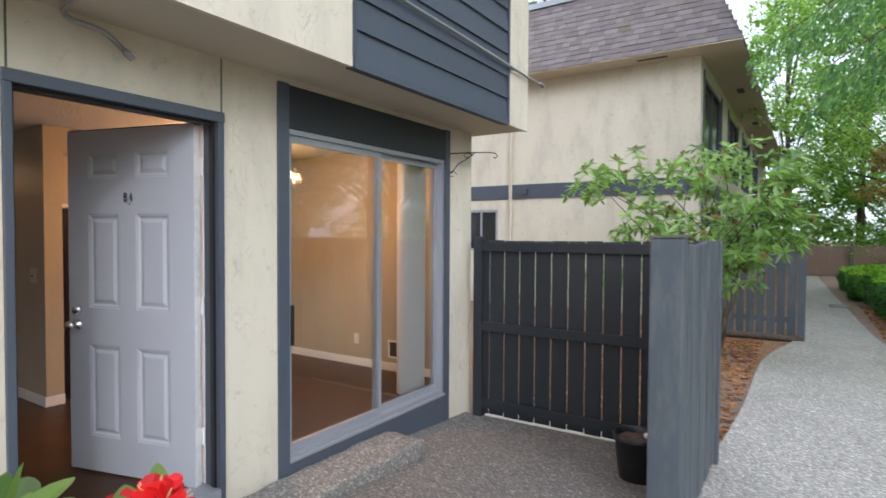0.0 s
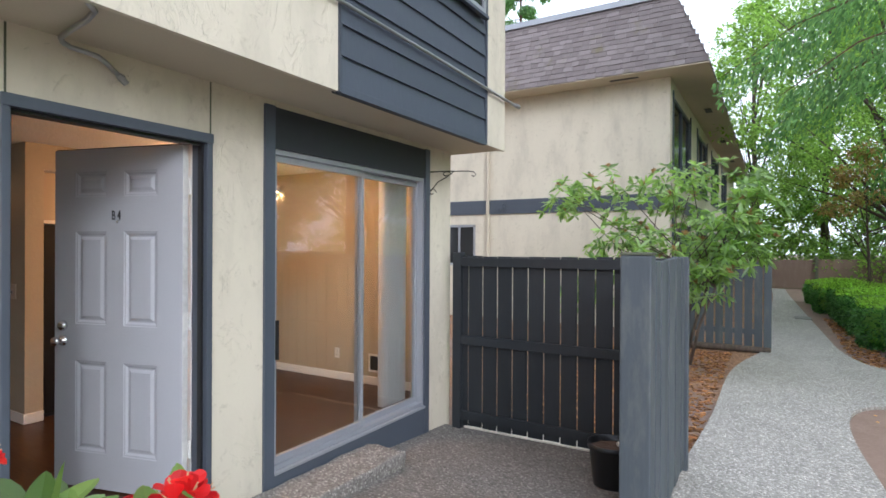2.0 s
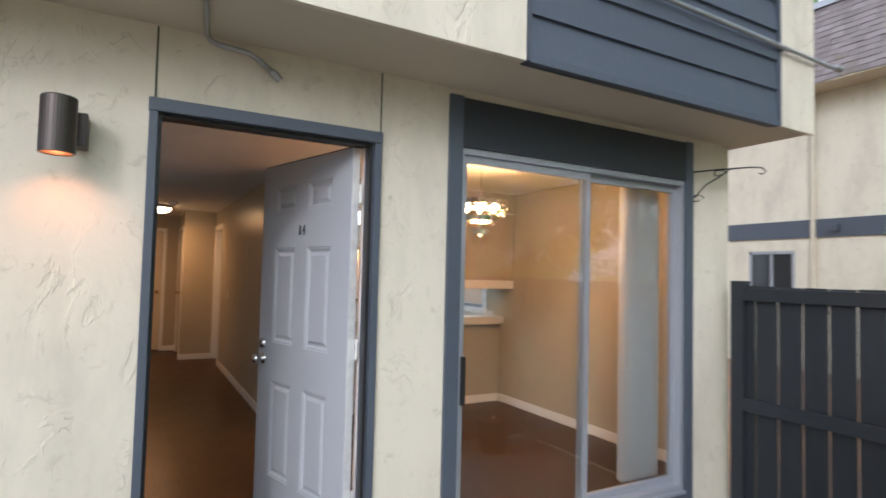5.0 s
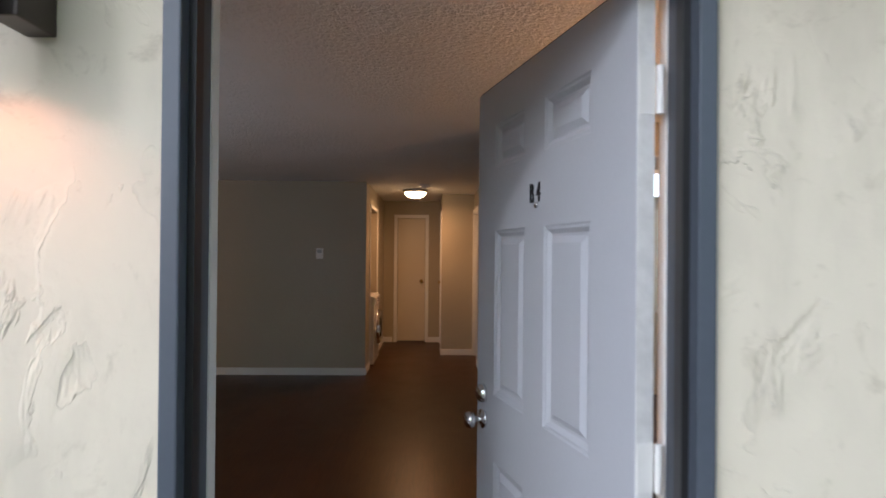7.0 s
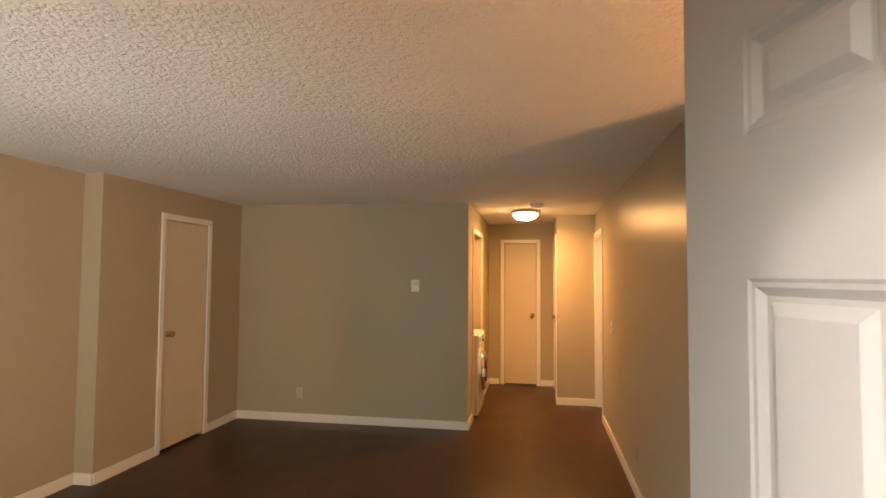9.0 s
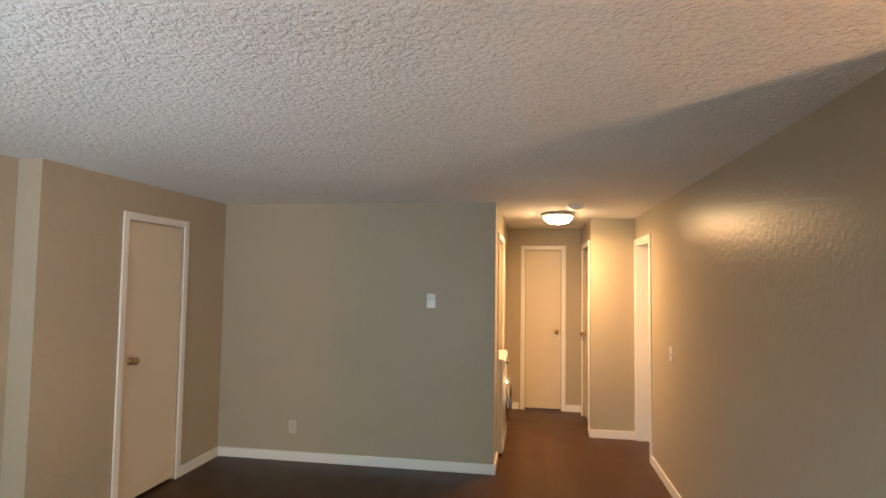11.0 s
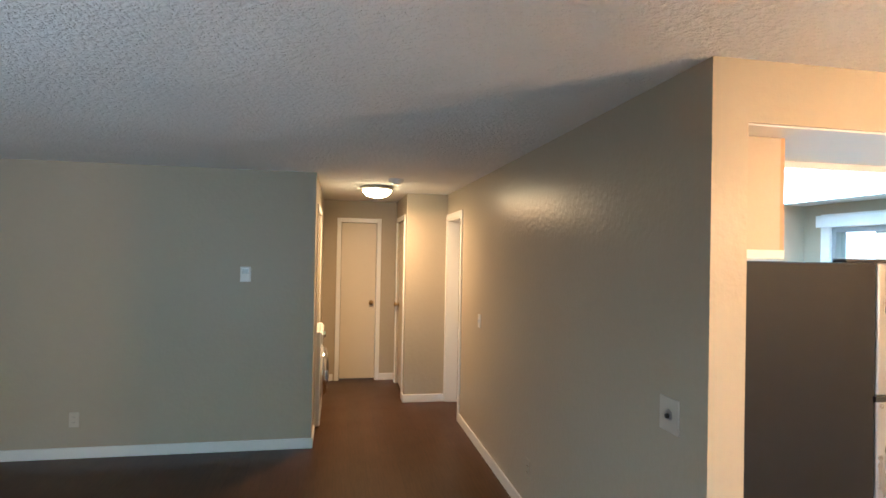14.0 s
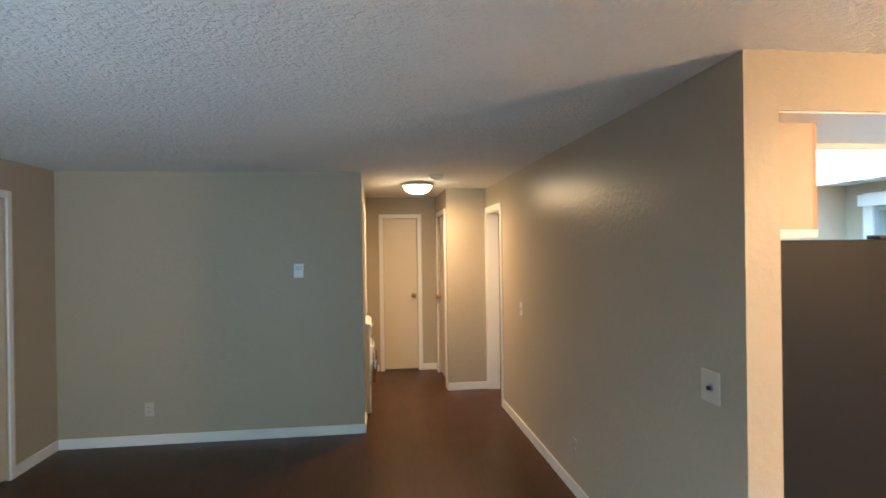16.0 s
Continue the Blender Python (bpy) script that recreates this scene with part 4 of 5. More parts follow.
def plate(name, label, cat, at, normal, w=0.07, h=0.115, kind="outlet", mat=PLASTIC):
    """A small wall plate: built facing -y, turned to its wall."""
    rz = {"-y": 0, "-x": -90, "+x": 90, "+y": 180}[normal]
    p = thing(name, label, cat, at, rz)
    part("cover", B((-w / 2, w / 2, -0.007, 0, -h / 2, h / 2), bevel=0.003), mat, p)
    if kind == "outlet":
        for z in (-0.02, 0.02):
            s = part("socket", lathe([(0.016, -0.007), (0.016, -0.0085), (0.001, -0.0085)], (0, 0, z), "y", 16, cap=False), mat, p)
            part("slot", B((-0.007, -0.005, -0.0095, -0.0085, z - 0.005, z + 0.005), (0.005, 0.007, -0.0095, -0.0085, z - 0.005, z + 0.005)), BLACK, s)
    elif kind == "switch":
        part("toggle", B((-0.005, 0.005, -0.017, -0.006, -0.012, 0.012), bevel=0.002), PLASTIC, p)
    elif kind == "jack":
        part("bezel", lathe([(0.020, -0.007), (0.020, -0.009), (0.012, -0.010), (0.012, -0.009)], (0, 0, 0), "y", 20), STAINLESS, p)
        part("coax_connector", lathe([(0.009, -0.008), (0.009, -0.018), (0.006, -0.02), (0.001, -0.02)], (0, 0, -0.004), "y", 12, cap=False), BLACK, p, "dark coaxial connector")
    elif kind == "thermostat":
        part("display", B((-w * 0.3, w * 0.3, -0.024, -0.02, 0.005, h * 0.35)), paint("pale_lcd", (0.4, 0.42, 0.4), 0.2), p)
        part("housing", B((-w / 2 + 0.004, w / 2 - 0.004, -0.022, -0.006, -h / 2 + 0.004, h / 2 - 0.004), bevel=0.004), PLASTIC, p)
    return p


plate("thermostat", "white plastic wall thermostat", "thermostat", (-1.112, 5.62, 1.447), "-y", 0.085, 0.125, "thermostat")
plate("outlet", "ivory duplex outlet low on the wall", "outlet", (-2.36, 5.62, 0.30), "-y", mat=IVORY)
plate("outlet", "painted-over duplex outlet low on the partition", "outlet", (0.83, 4.16, 0.31), "-x", mat=WALL)
plate("outlet", "white duplex outlet low on the dining wall", "outlet", (3.38, 1.37, 0.29), "-x")
plate("light_switch", "pale light switch in the hall", "light switch", (0.83, 5.44, 1.08), "-x", kind="switch")
plate("cable_jack", "ivory wall plate with coaxial connector", "wall plate", (0.83, 2.668, 1.076), "-x", 0.115, 0.125, "jack", IVORY)
vent = thing("wall_register", "white metal heating register low on the dining wall", "air vent", (3.38, 0.77, 0.23))
part("frame", B((-0.010, 0, -0.155, 0.155, 0.075, 0.095), (-0.008, 0, -0.155, 0.155, -0.095, -0.075), (-0.008, 0, -0.155, -0.135, -0.075, 0.075), (-0.008, 0, 0.135, 0.155, -0.075, 0.075)), WHITE, vent)
part("backing", B((-0.002, -0.0005, -0.135, 0.135, -0.075, 0.075)), BLACK, vent)
for i in range(14):
    y = -0.126 + i * 0.0185
    part("slat", B((-0.006, -0.002, y, y + 0.005, -0.075, 0.075)), BRONZE, vent)
part("divider", B((-0.009, 0.0, -0.014, 0.014, -0.075, 0.075)), WHITE, vent)

# washer in the laundry closet
ws = thing("washing_machine", "white front-loading washer with chrome-ringed door", "washing machine", (-1.17, 6.12, 0.0))
part("cabinet", B((0, 0.66, 0, 0.69, 0.02, 0.90), bevel=0.015, seg=3), ENAMEL, ws)
part("control_panel", B((0.62, 0.672, 0.02, 0.67, 0.78, 0.885), bevel=0.006), PLASTIC, ws, "white control panel")
part("dial", lathe([(0.035, 0.672), (0.033, 0.695), (0.002, 0.697)], (0, 0.34, 0.83), "x", 20, cap=False), CHROME, ws, "chrome dial")
part("detergent_drawer", B((0.665, 0.676, 0.06, 0.20, 0.80, 0.87), bevel=0.003), ENAMEL, ws)
dr = part("door", lathe([(0.235, 0.66), (0.235, 0.69), (0.21, 0.715), (0.18, 0.715), (0.165, 0.70)], (0, 0.345, 0.47), "x", 40), CHROME, ws, "chrome door ring", smooth=True)
part("door_glass", lathe([(0.168, 0.70), (0.12, 0.725), (0.05, 0.735), (0.002, 0.736)], (0, 0.345, 0.47), "x", 32, cap=False), DARKGLASS, dr, "dark domed glass", smooth=True)
part("handle", B((0.70, 0.73, 0.11, 0.135, 0.42, 0.52), bevel=0.006), CHROME, dr)
part("kick_plate", B((0.64, 0.664, 0.03, 0.66, 0.03, 0.12), bevel=0.004), ENAMEL, ws)
for x in (0.05, 0.6):
    for y in (0.06, 0.63):
        part("foot", lathe([(0.02, 0.0), (0.02, 0.02)], (x, y, 0), "z", 10), BLACK, ws)

# ---- dining area ----
CHX, CHY = 2.05, 1.10
ch = thing("chandelier", "two-tier chrome chandelier with hanging crystals, lit", "chandelier", (CHX, CHY, CEIL))
part("canopy", lathe([(0.07, 0.0), (0.07, -0.012), (0.05, -0.028), (0.012, -0.034)], seg=24), CHROME, ch, smooth=True)
part("stem", lathe([(0.007, -0.03), (0.007, -0.30)], seg=10), CHROME, ch)
crystal = glass_mat("cut_crystal", (1.0, 0.96, 0.9))
prism_bm = lathe([(0.001, 0.0), (0.007, -0.012), (0.007, -0.055), (0.001, -0.075)], seg=6, cap=False)
prism_me = finish(prism_bm, "crystal", crystal)
for tier, (r, z, n) in enumerate(((0.21, -0.34, 30), (0.13, -0.46, 18), (0.06, -0.56, 9))):
    rg = part("tier_ring", lathe([(r - 0.006, z - 0.02), (r + 0.006, z - 0.02), (r + 0.006, z + 0.02), (r - 0.006, z + 0.02), (r - 0.006, z - 0.02)], seg=36, cap=False), CHROME, ch, "chrome ring")
    for i in range(n):
        a = 2 * math.pi * i / n
        ob = new("crystal", prism_me)
        ob.parent, ob.location = rg, (r * math.cos(a), r * math.sin(a), z - 0.022)
    for i in range(3):
        a = 2 * math.pi * i / 3 + tier
        part("spoke", tube([(0, 0, z), (r * math.cos(a), r * math.sin(a), z)], 0.004, 6), CHROME, rg)
part("lower_stem", lathe([(0.007, -0.30), (0.007, -0.57), (0.018, -0.59), (0.003, -0.62)], seg=10), CHROME, ch)
bulb = glow_mat("candle_bulb_glow", (1.0, 0.62, 0.28), 60)
for i in range(6):
    a = 2 * math.pi * i / 6
    part("bulb", lathe([(0.010, -0.40), (0.017, -0.38), (0.016, -0.355), (0.003, -0.32)], (0.12 * math.cos(a), 0.12 * math.sin(a), 0), "z", 10), bulb, ch, "lit candle bulb", smooth=True)
lamp("chandelier_light", "POINT", CHAND_W, WARM, pose(CHX, CHY, CEIL - 0.43), 0.07)

# ---- kitchen ----
fr = thing("refrigerator", "black-sided refrigerator with stainless doors", "refrigerator", (1.0, 2.53, 0.0))
part("case", B((0, 0.56, 0, 0.70, 0.03, 1.64), bevel=0.008), FRIDGE_SIDE, fr, "black textured case")
for n, z0, z1 in (("fridge_door", 0.06, 1.14), ("freezer_door", 1.155, 1.64)):
    dd = part(n, B((0.565, 0.62, 0.0, 0.70, z0, z1), bevel=0.010, seg=3), STAINLESS, fr, "stainless steel door")
    part("handle", tube([(0.62, 0.05, z0 + 0.08 if z0 > 1 else z1 - 0.45), (0.66, 0.05, z0 + 0.10 if z0 > 1 else z1 - 0.43), (0.66, 0.05, z1 - 0.1 if z0 > 1 else z1 - 0.04), (0.62, 0.05, z1 - 0.08 if z0 > 1 else z1 - 0.02)], 0.011, 10), STAINLESS, dd)
part("top_hinge", B((0.44, 0.62, 0.01, 0.07, 1.64, 1.655), bevel=0.004), BLACK, fr, "black top hinge cover")
part("middle_hinge", B((0.55, 0.64, -0.012, 0.03, 1.138, 1.157)), BLACK, fr)
part("base_grille", B((0.02, 0.56, 0.02, 0.68, 0.0, 0.03)), BLACK, fr)
cb = thing("wall_cabinet", "tan wall cabinet with oak edge above the refrigerator", "cabinet", (0.97, 2.60, 1.68))
part("body", B((0, 0.245, 0, 0.75, 0, 0.41)), TAN, cb)
part("edge_strip", B((0.245, 0.262, 0.0, 0.75, 0.0, 0.41)), OAK, cb, "oak front edge")
part("shelf_board", B((0, 0.255, -0.01, 0.75, -0.03, 0.0)), PLASTIC, cb, "white bottom board")
kc = thing("base_cabinet", "white base cabinets with tan edge pulls", "cabinet", (2.60, 2.83, 0.0))
part("body", B((0.03, 0.78, 0, 1.92, 0.1, 0.86)), WHITE, kc)
part("toe_kick", B((0.08, 0.78, 0, 1.92, 0.0, 0.1)), BLACK, kc)
for i in range(4):
    y = 0.01 + i * 0.48
    d1 = part("drawer", B((0.01, 0.03, y, y + 0.46, 0.68, 0.84), bevel=0.004), WHITE, kc)
    part("pull", B((0.0, 0.03, y, y + 0.46, 0.655, 0.678)), OAK, d1, "tan edge pull")
    d2 = part("door", B((0.01, 0.03, y, y + 0.46, 0.12, 0.63), bevel=0.004), WHITE, kc)
    part("pull", B((0.0, 0.03, y, y + 0.46, 0.632, 0.65)), OAK, d2, "tan edge pull")
solid("countertop", B((2.58, 3.38, 2.83, 4.76, 0.86, 0.90), (3.36, 3.38, 2.83, 4.76, 0.90, 1.0), bevel=0.004), COUNTER, "pale laminate kitchen countertop with splashback", "countertop")
solid("bar_top", B((2.60, 3.375, 2.62, 2.828, 0.87, 0.955), bevel=0.006), COUNTER, "pale laminate bar ledge on the half wall", "countertop")
uc = thing("hanging_cabinet", "tan hanging cabinet over the bar", "cabinet", (2.62, 2.47, 1.27))
part("body", B((0, 0.755, 0.0, 0.33, 0.09, 0.82)), TAN, uc)
part("valance", B((-0.005, 0.757, -0.012, 0.33, 0.0, 0.09)), WHITE, uc, "white light valance")
fc = thing("faucet", "chrome kitchen faucet at the sink", "faucet", (3.28, 3.75, 0.90))
part("spout", tube([(0, 0, 0), (0, 0, 0.18), (-0.03, 0, 0.24), (-0.10, 0, 0.26), (-0.17, 0, 0.22)], 0.012, 10), CHROME, fc, smooth=True)
part("base", lathe([(0.03, 0), (0.028, 0.02), (0.014, 0.03)], seg=16), CHROME, fc, smooth=True)
kl = thing("kitchen_ceiling_light", "large luminous kitchen ceiling panel, lit", "ceiling light", (1.45, 3.0, 2.092))
part("frame", B((0, 1.40, 0, 1.55, -0.03, -0.001)), WHITE, kl)
part("diffuser", B((0.03, 1.37, 0.03, 1.52, -0.036, -0.03)), glow_mat("kitchen_diffuser", (0.80, 0.91, 1.0), 2.6), kl, "glowing acrylic diffuser")
kw = thing("window_kitchen", "white-framed sliding kitchen window", "window", (3.38, 3.05, 1.02), kind="structure")
ky, kz = 1.45, 0.89
part("casing", B((-0.02, 0.0, -0.08, ky + 0.08, kz, kz + 0.1), (-0.05, 0.0, -0.08, ky + 0.08, -0.06, 0.0), (-0.02, 0.0, -0.08, 0.0, 0, kz), (-0.02, 0.0, ky, ky + 0.08, 0, kz)), WHITE, kw)
part("valance", B((-0.09, -0.021, -0.06, ky + 0.06, kz - 0.005, kz + 0.085), bevel=0.006), BLIND, kw, "white blind valance")
part("frame", B((0.0, 0.09, 0, ky, kz - 0.04, kz), (0.0, 0.09, 0, ky, 0, 0.04), (0.0, 0.09, 0, 0.04, 0.04, kz - 0.04), (0.0, 0.09, ky - 0.04, ky, 0.04, kz - 0.04), (0.02, 0.07, ky * 0.6 - 0.03, ky * 0.6 + 0.03, 0.04, kz - 0.04)), ALU, kw)
pn = part("pane", B((0.04, 0.046, 0.04, ky - 0.04, 0.04, kz - 0.04)), GLASS, kw, "clear glass pane")
pn.visible_shadow = False

# ---- neighbouring building ----
NX, NY = 11.3, -0.88
nb = thing("apartment_building", "two-storey cream stucco apartment building with mansard roof", "building", (NX, NY, -0.3))
L2 = 22.0
nwin = [(2.0, 4.8, 3.4, 5.1), (6.4, 9.0, 3.4, 5.1), (10.6, 13.2, 3.4, 5.1), (15.0, 17.6, 3.4, 5.1)]
nwall = wall_bm("x", 0.0, 0.2, 0.0, L2, 0, 5.45, [(a - 1.6, b - 1.6, c, d) for a, b, c, d in nwin] + [(a - 1.6, b - 1.6, 0.3, 2.35) for a, b, c, d in nwin])
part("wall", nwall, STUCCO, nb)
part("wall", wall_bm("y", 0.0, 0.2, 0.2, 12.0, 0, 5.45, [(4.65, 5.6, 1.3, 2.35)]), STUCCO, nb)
part("core", B((0.6, L2, 0.6, 12, 0, 5.4)), DARKGLASS, nb, "dark interior")
part("band", B((-0.03, 0.0, -0.03, 12, 2.60, 2.95), (0.0, L2, -0.03, 0.0, 2.60, 2.95)), GREY, nb, "slate grey band between the storeys")
for a, b, c, d in nwin:
    for z0, z1 in ((c, d), (0.3, 2.35)):
        a0, b0 = a - 1.6, b - 1.6
        w = part("window", B((a0, b0, 0.0, 0.08, z1 - 0.08, z1), (a0, b0, 0.0, 0.08, z0, z0 + 0.08), (a0, a0 + 0.08, 0.0, 0.08, z0, z1), (b0 - 0.08, b0, 0.0, 0.08, z0, z1), ((a0 + b0) / 2 - 0.04, (a0 + b0) / 2 + 0.04, 0.0, 0.08, z0, z1)), GREY, nb, "slate grey window frame")
        part("pane", B((a0 + 0.08, b0 - 0.08, 0.04, 0.05, z0 + 0.08, z1 - 0.08)), DARKGLASS, w)
        part("trim", B((a0 - 0.12, a0, -0.025, 0.0, z0 - 0.1, z1 + 0.1), (b0, b0 + 0.12, -0.025, 0.0, z0 - 0.1, z1 + 0.1), (a0, b0, -0.02, 0.0, z0 - 0.1, z0)), GREY, w)
w = part("window", B((0.0, 0.08, 4.65, 5.6, 2.29, 2.35), (0.0, 0.08, 4.65, 5.6, 1.3, 1.36), (0.0, 0.08, 4.65, 4.71, 1.3, 2.35), (0.0, 0.08, 5.54, 5.6, 1.3, 2.35), (0.0, 0.08, 5.1, 5.15, 1.3, 2.35)), ALU, nb, "aluminium window frame")
part("pane", B((0.03, 0.04, 4.7, 5.55, 1.35, 2.3)), DARKGLASS, w)
part("downspout", tube([(-0.05, 4.28, 0.0), (-0.05, 4.28, 5.4)], 0.045, 8), STUCCO_SMOOTH, nb, "cream painted downspout")
lb = part("utility_box", B((-0.12, -0.03, 3.82, 3.95, 2.70, 2.84), bevel=0.01), GREY, nb, "small grey flood lamp")
part("soffit", B((-0.62, L2, -0.80, 12, 5.42, 5.46)), STUCCO_SMOOTH, nb, "cream soffit")
for x, y in ((-0.3, 0.9), (3.6, -0.4), (8.5, -0.4), (13.5, -0.4)):
    part("soffit_vent", B((x - 0.05, x + 0.05, y - 0.3, y + 0.3, 5.412, 5.42)) if x < 0 else B((x - 0.25, x + 0.25, y - 0.08, y + 0.08, 5.412, 5.42)), CHARCOAL, nb, "dark soffit vent")
rf = part("roof", B((0.1, L2, 0.0, 12, 5.46, 7.15)), CHARCOAL, nb, "shingled mansard roof")
part("roof_cap", B((0.02, L2, -0.06, 12, 7.15, 7.28)), ALU, rf, "pale metal roof cap")
# shingles on the slope that faces the house: rows overlap and stick out a little
def shingle_mesh(w, h):
    bm = bmesh.new()
    add_box(bm, 0, w, -0.022, 0.0, 0, h)
    for v in bm.verts:
        if v.co.z > h / 2:
            v.co.y *= 0.3
    return finish(bm, "shingle", SHINGLE)


def slope_pose(u, k, side, lift):
    """Place on the mansard: u along the eave, k rows up."""
    f = k * 0.125
    inw = -0.62 + f * 0.42 if side == "w" else -0.80 + f * 0.42
    if side == "w":
        return Matrix.Translation((inw, u, 5.44 + f + lift)) @ Matrix.Rotation(radians(-90), 4, "Z") @ Matrix.Rotation(radians(-23), 4, "X")
    return Matrix.Translation((u, inw, 5.44 + f + lift)) @ Matrix.Rotation(radians(-23), 4, "X")


sizes = [shingle_mesh(w, 0.19) for w in (0.15, 0.21, 0.27)]
rest = bmesh.new()
count = 0
for k in range(14):
    inset = k * 0.125 * 0.42
    u = -0.80 + inset + random.uniform(0, 0.05)
    while u < 11.5:
        i = random.randrange(3)
        wd = (0.15, 0.21, 0.27)[i]
        m = slope_pose(u + wd, k, "w", random.uniform(-0.012, 0.006))
        if u < 4.6 and count < 300:
            ob = new("shingle", sizes[i])
            ob.parent, ob.matrix_local = rf, m
            count += 1
        else:
            t0 = len(rest.verts)
            rest.from_mesh(sizes[i])
            rest.verts.ensure_lookup_table()
            for v in rest.verts[t0:]:
                v.co = m @ v.co
        u += wd + 0.006
for k in range(14):
    u = -0.62 + k * 0.125 * 0.42
    while u < 16:
        i = random.randrange(3)
        wd = (0.15, 0.21, 0.27)[i]
        m = slope_pose(u, k, "s", random.uniform(-0.012, 0.006))
        t0 = len(rest.verts)
        rest.from_mesh(sizes[i])
        rest.verts.ensure_lookup_table()
        for v in rest.verts[t0:]:
            v.co = m @ v.co
        u += wd + 0.006
tagged(part("far_shingles", rest, SHINGLE, rf, "brown weathered shingles"), kind="stuff")
# sheathing under the shingles
bm = bmesh.new()
q = [(-0.62, -0.80, 5.44), (-0.62, 12, 5.44), (0.10, 12, 7.16), (0.10, -0.08, 7.16), (22, -0.80, 5.44), (22, -0.08, 7.16)]
v = [bm.verts.new(c) for c in q]
bm.faces.new((v[0], v[1], v[2], v[3]))
bm.faces.new((v[4], v[0], v[3], v[5]))
part("sheathing", bm, CHARCOAL, rf)

# ---- garden fences ----
f2 = thing("garden_fence", "weathered slate grey board fence by the path", "fence", (9.95, -2.62, -0.30))
for i in range(14):
    y = 0.0 + i * 0.155
    part("board", B((-0.01, 0.012, y, y + 0.125, 0.0, 1.52 + random.uniform(-0.02, 0.02)), bevel=0.003, seg=1), FENCE_LIGHT, f2)
part("rail", B((0.012, 0.05, 0, 2.2, 0.25, 0.34)), FENCE_LIGHT, f2)
part("rail", B((0.012, 0.05, 0, 2.2, 1.22, 1.31)), FENCE_LIGHT, f2)
part("post", B((0.0, 0.11, -0.14, -0.02, -0.05, 1.58), bevel=0.008), FENCE_LIGHT, f2)
bm = tube([(9.5, -0.4, -0.26), (9.55, -1.4, -0.255), (9.6, -2.3, -0.26), (9.65, -2.75, -0.27)], [0.05, 0.06, 0.055, 0.05], 10)
solid("log_edging", bm, BARK, "mossy log edging the planting bed", "log", smooth=True)
f3 = thing("boundary_fence", "bare cedar boundary fence at the end of the path", "fence", (28.0, -14, -0.3))
for i in range(9):
    y = i * 2.4
    part("post", B((-0.1, 0.04, y - 0.06, y + 0.06, 0, 1.45)), FENCE_BROWN if i % 2 else MOSSY, f3)
    part("panel", B((0, 0.03, y + 0.06, y + 2.34, 0.02, 1.28 + 0.05 * (i % 2))), FENCE_BROWN, f3)
pl = thing("path_lamp", "small dark path lantern on a post", "garden lamp", (25.5, -2.0, -0.3))
part("post", lathe([(0.03, 0), (0.03, 1.1)], seg=8), BLACK, pl)
part("lantern", lathe([(0.05, 1.1), (0.11, 1.15), (0.12, 1.35), (0.04, 1.45)], seg=8), BLACK, pl)
vbx = solid("valve_box", B((15.2, 15.75, -3.62, -3.25, -0.33, -0.27), bevel=0.01), CONCRETE, "small concrete utility cover beside the path", "utility cover")


# ---- plants ----
rng = np.random.default_rng(4)


def leaves_mesh(name, points, normals, length, width, mat, droop=0.25, jitter=0.6, fold=0.12, young=None, young_part=0.0, shape=((0.38, 1.0), (0.72, 0.84))):
    """Many small folded leaves, each a little diamond of four triangles."""
    n = len(points)
    d = normals + rng.normal(0, jitter, (n, 3))
    d[:, 2] -= droop
    d /= np.linalg.norm(d, axis=1)[:, None] + 1e-9
    up = np.tile((0.0, 0.0, 1.0), (n, 1)) + rng.normal(0, 0.45, (n, 3))
    side = np.cross(d, up)
    side /= np.linalg.norm(side, axis=1)[:, None] + 1e-9
    nor = np.cross(side, d)
    ln = length * rng.uniform(0.65, 1.25, (n, 1))
    wd = width * rng.uniform(0.7, 1.2, (n, 1))
    base, tip = points, points + d * ln
    left, right = [], []
    for s, w in shape:
        mid = points + d * ln * s - nor * ln * 0.10 * s * s
        left.append(mid + side * wd * w / 2 + nor * wd * fold * w)
        right.append(mid - side * wd * w / 2 + nor * wd * fold * w)
    k = len(shape)
    verts = np.stack([base, *left, tip - nor * ln * 0.1, *right[::-1]], 1).reshape(-1, 3)
    idx = np.arange(n)[:, None] * (2 * k + 2)
    half_a, half_b = np.arange(k + 2)[None], np.array([[0, *range(k + 1, 2 * k + 2)]])
    faces = np.concatenate([idx + half_a, idx + half_b], 1).reshape(-1, k + 2)
    me = bpy.data.meshes.new(name)
    me.from_pydata(verts.tolist(), [], faces.tolist())
    me.materials.append(mat)
    if young is not None:
        me.materials.append(young)
        pick = np.repeat(rng.random(n) < young_part, 2)
        me.polygons.foreach_set("material_index", pick.astype(np.int32))
    me.update()
    return me


def clump_points(centres, radii, per, flat=0.75):
    pts, nrm = [], []
    for c, r in zip(centres, radii):
        v = rng.normal(0, 1, (per, 3))
        v /= np.linalg.norm(v, axis=1)[:, None]
        rr = r * rng.uniform(0.35, 1.0, (per, 1)) ** 0.6
        pts.append(np.array(c) + v * rr * np.array([1, 1, flat]))
        nrm.append(v)
    return np.concatenate(pts), np.concatenate(nrm)


def crown(name, mesh, parent, label=""):
    ob = new(name, mesh)
    ob.parent = parent
    return tagged(ob, label)


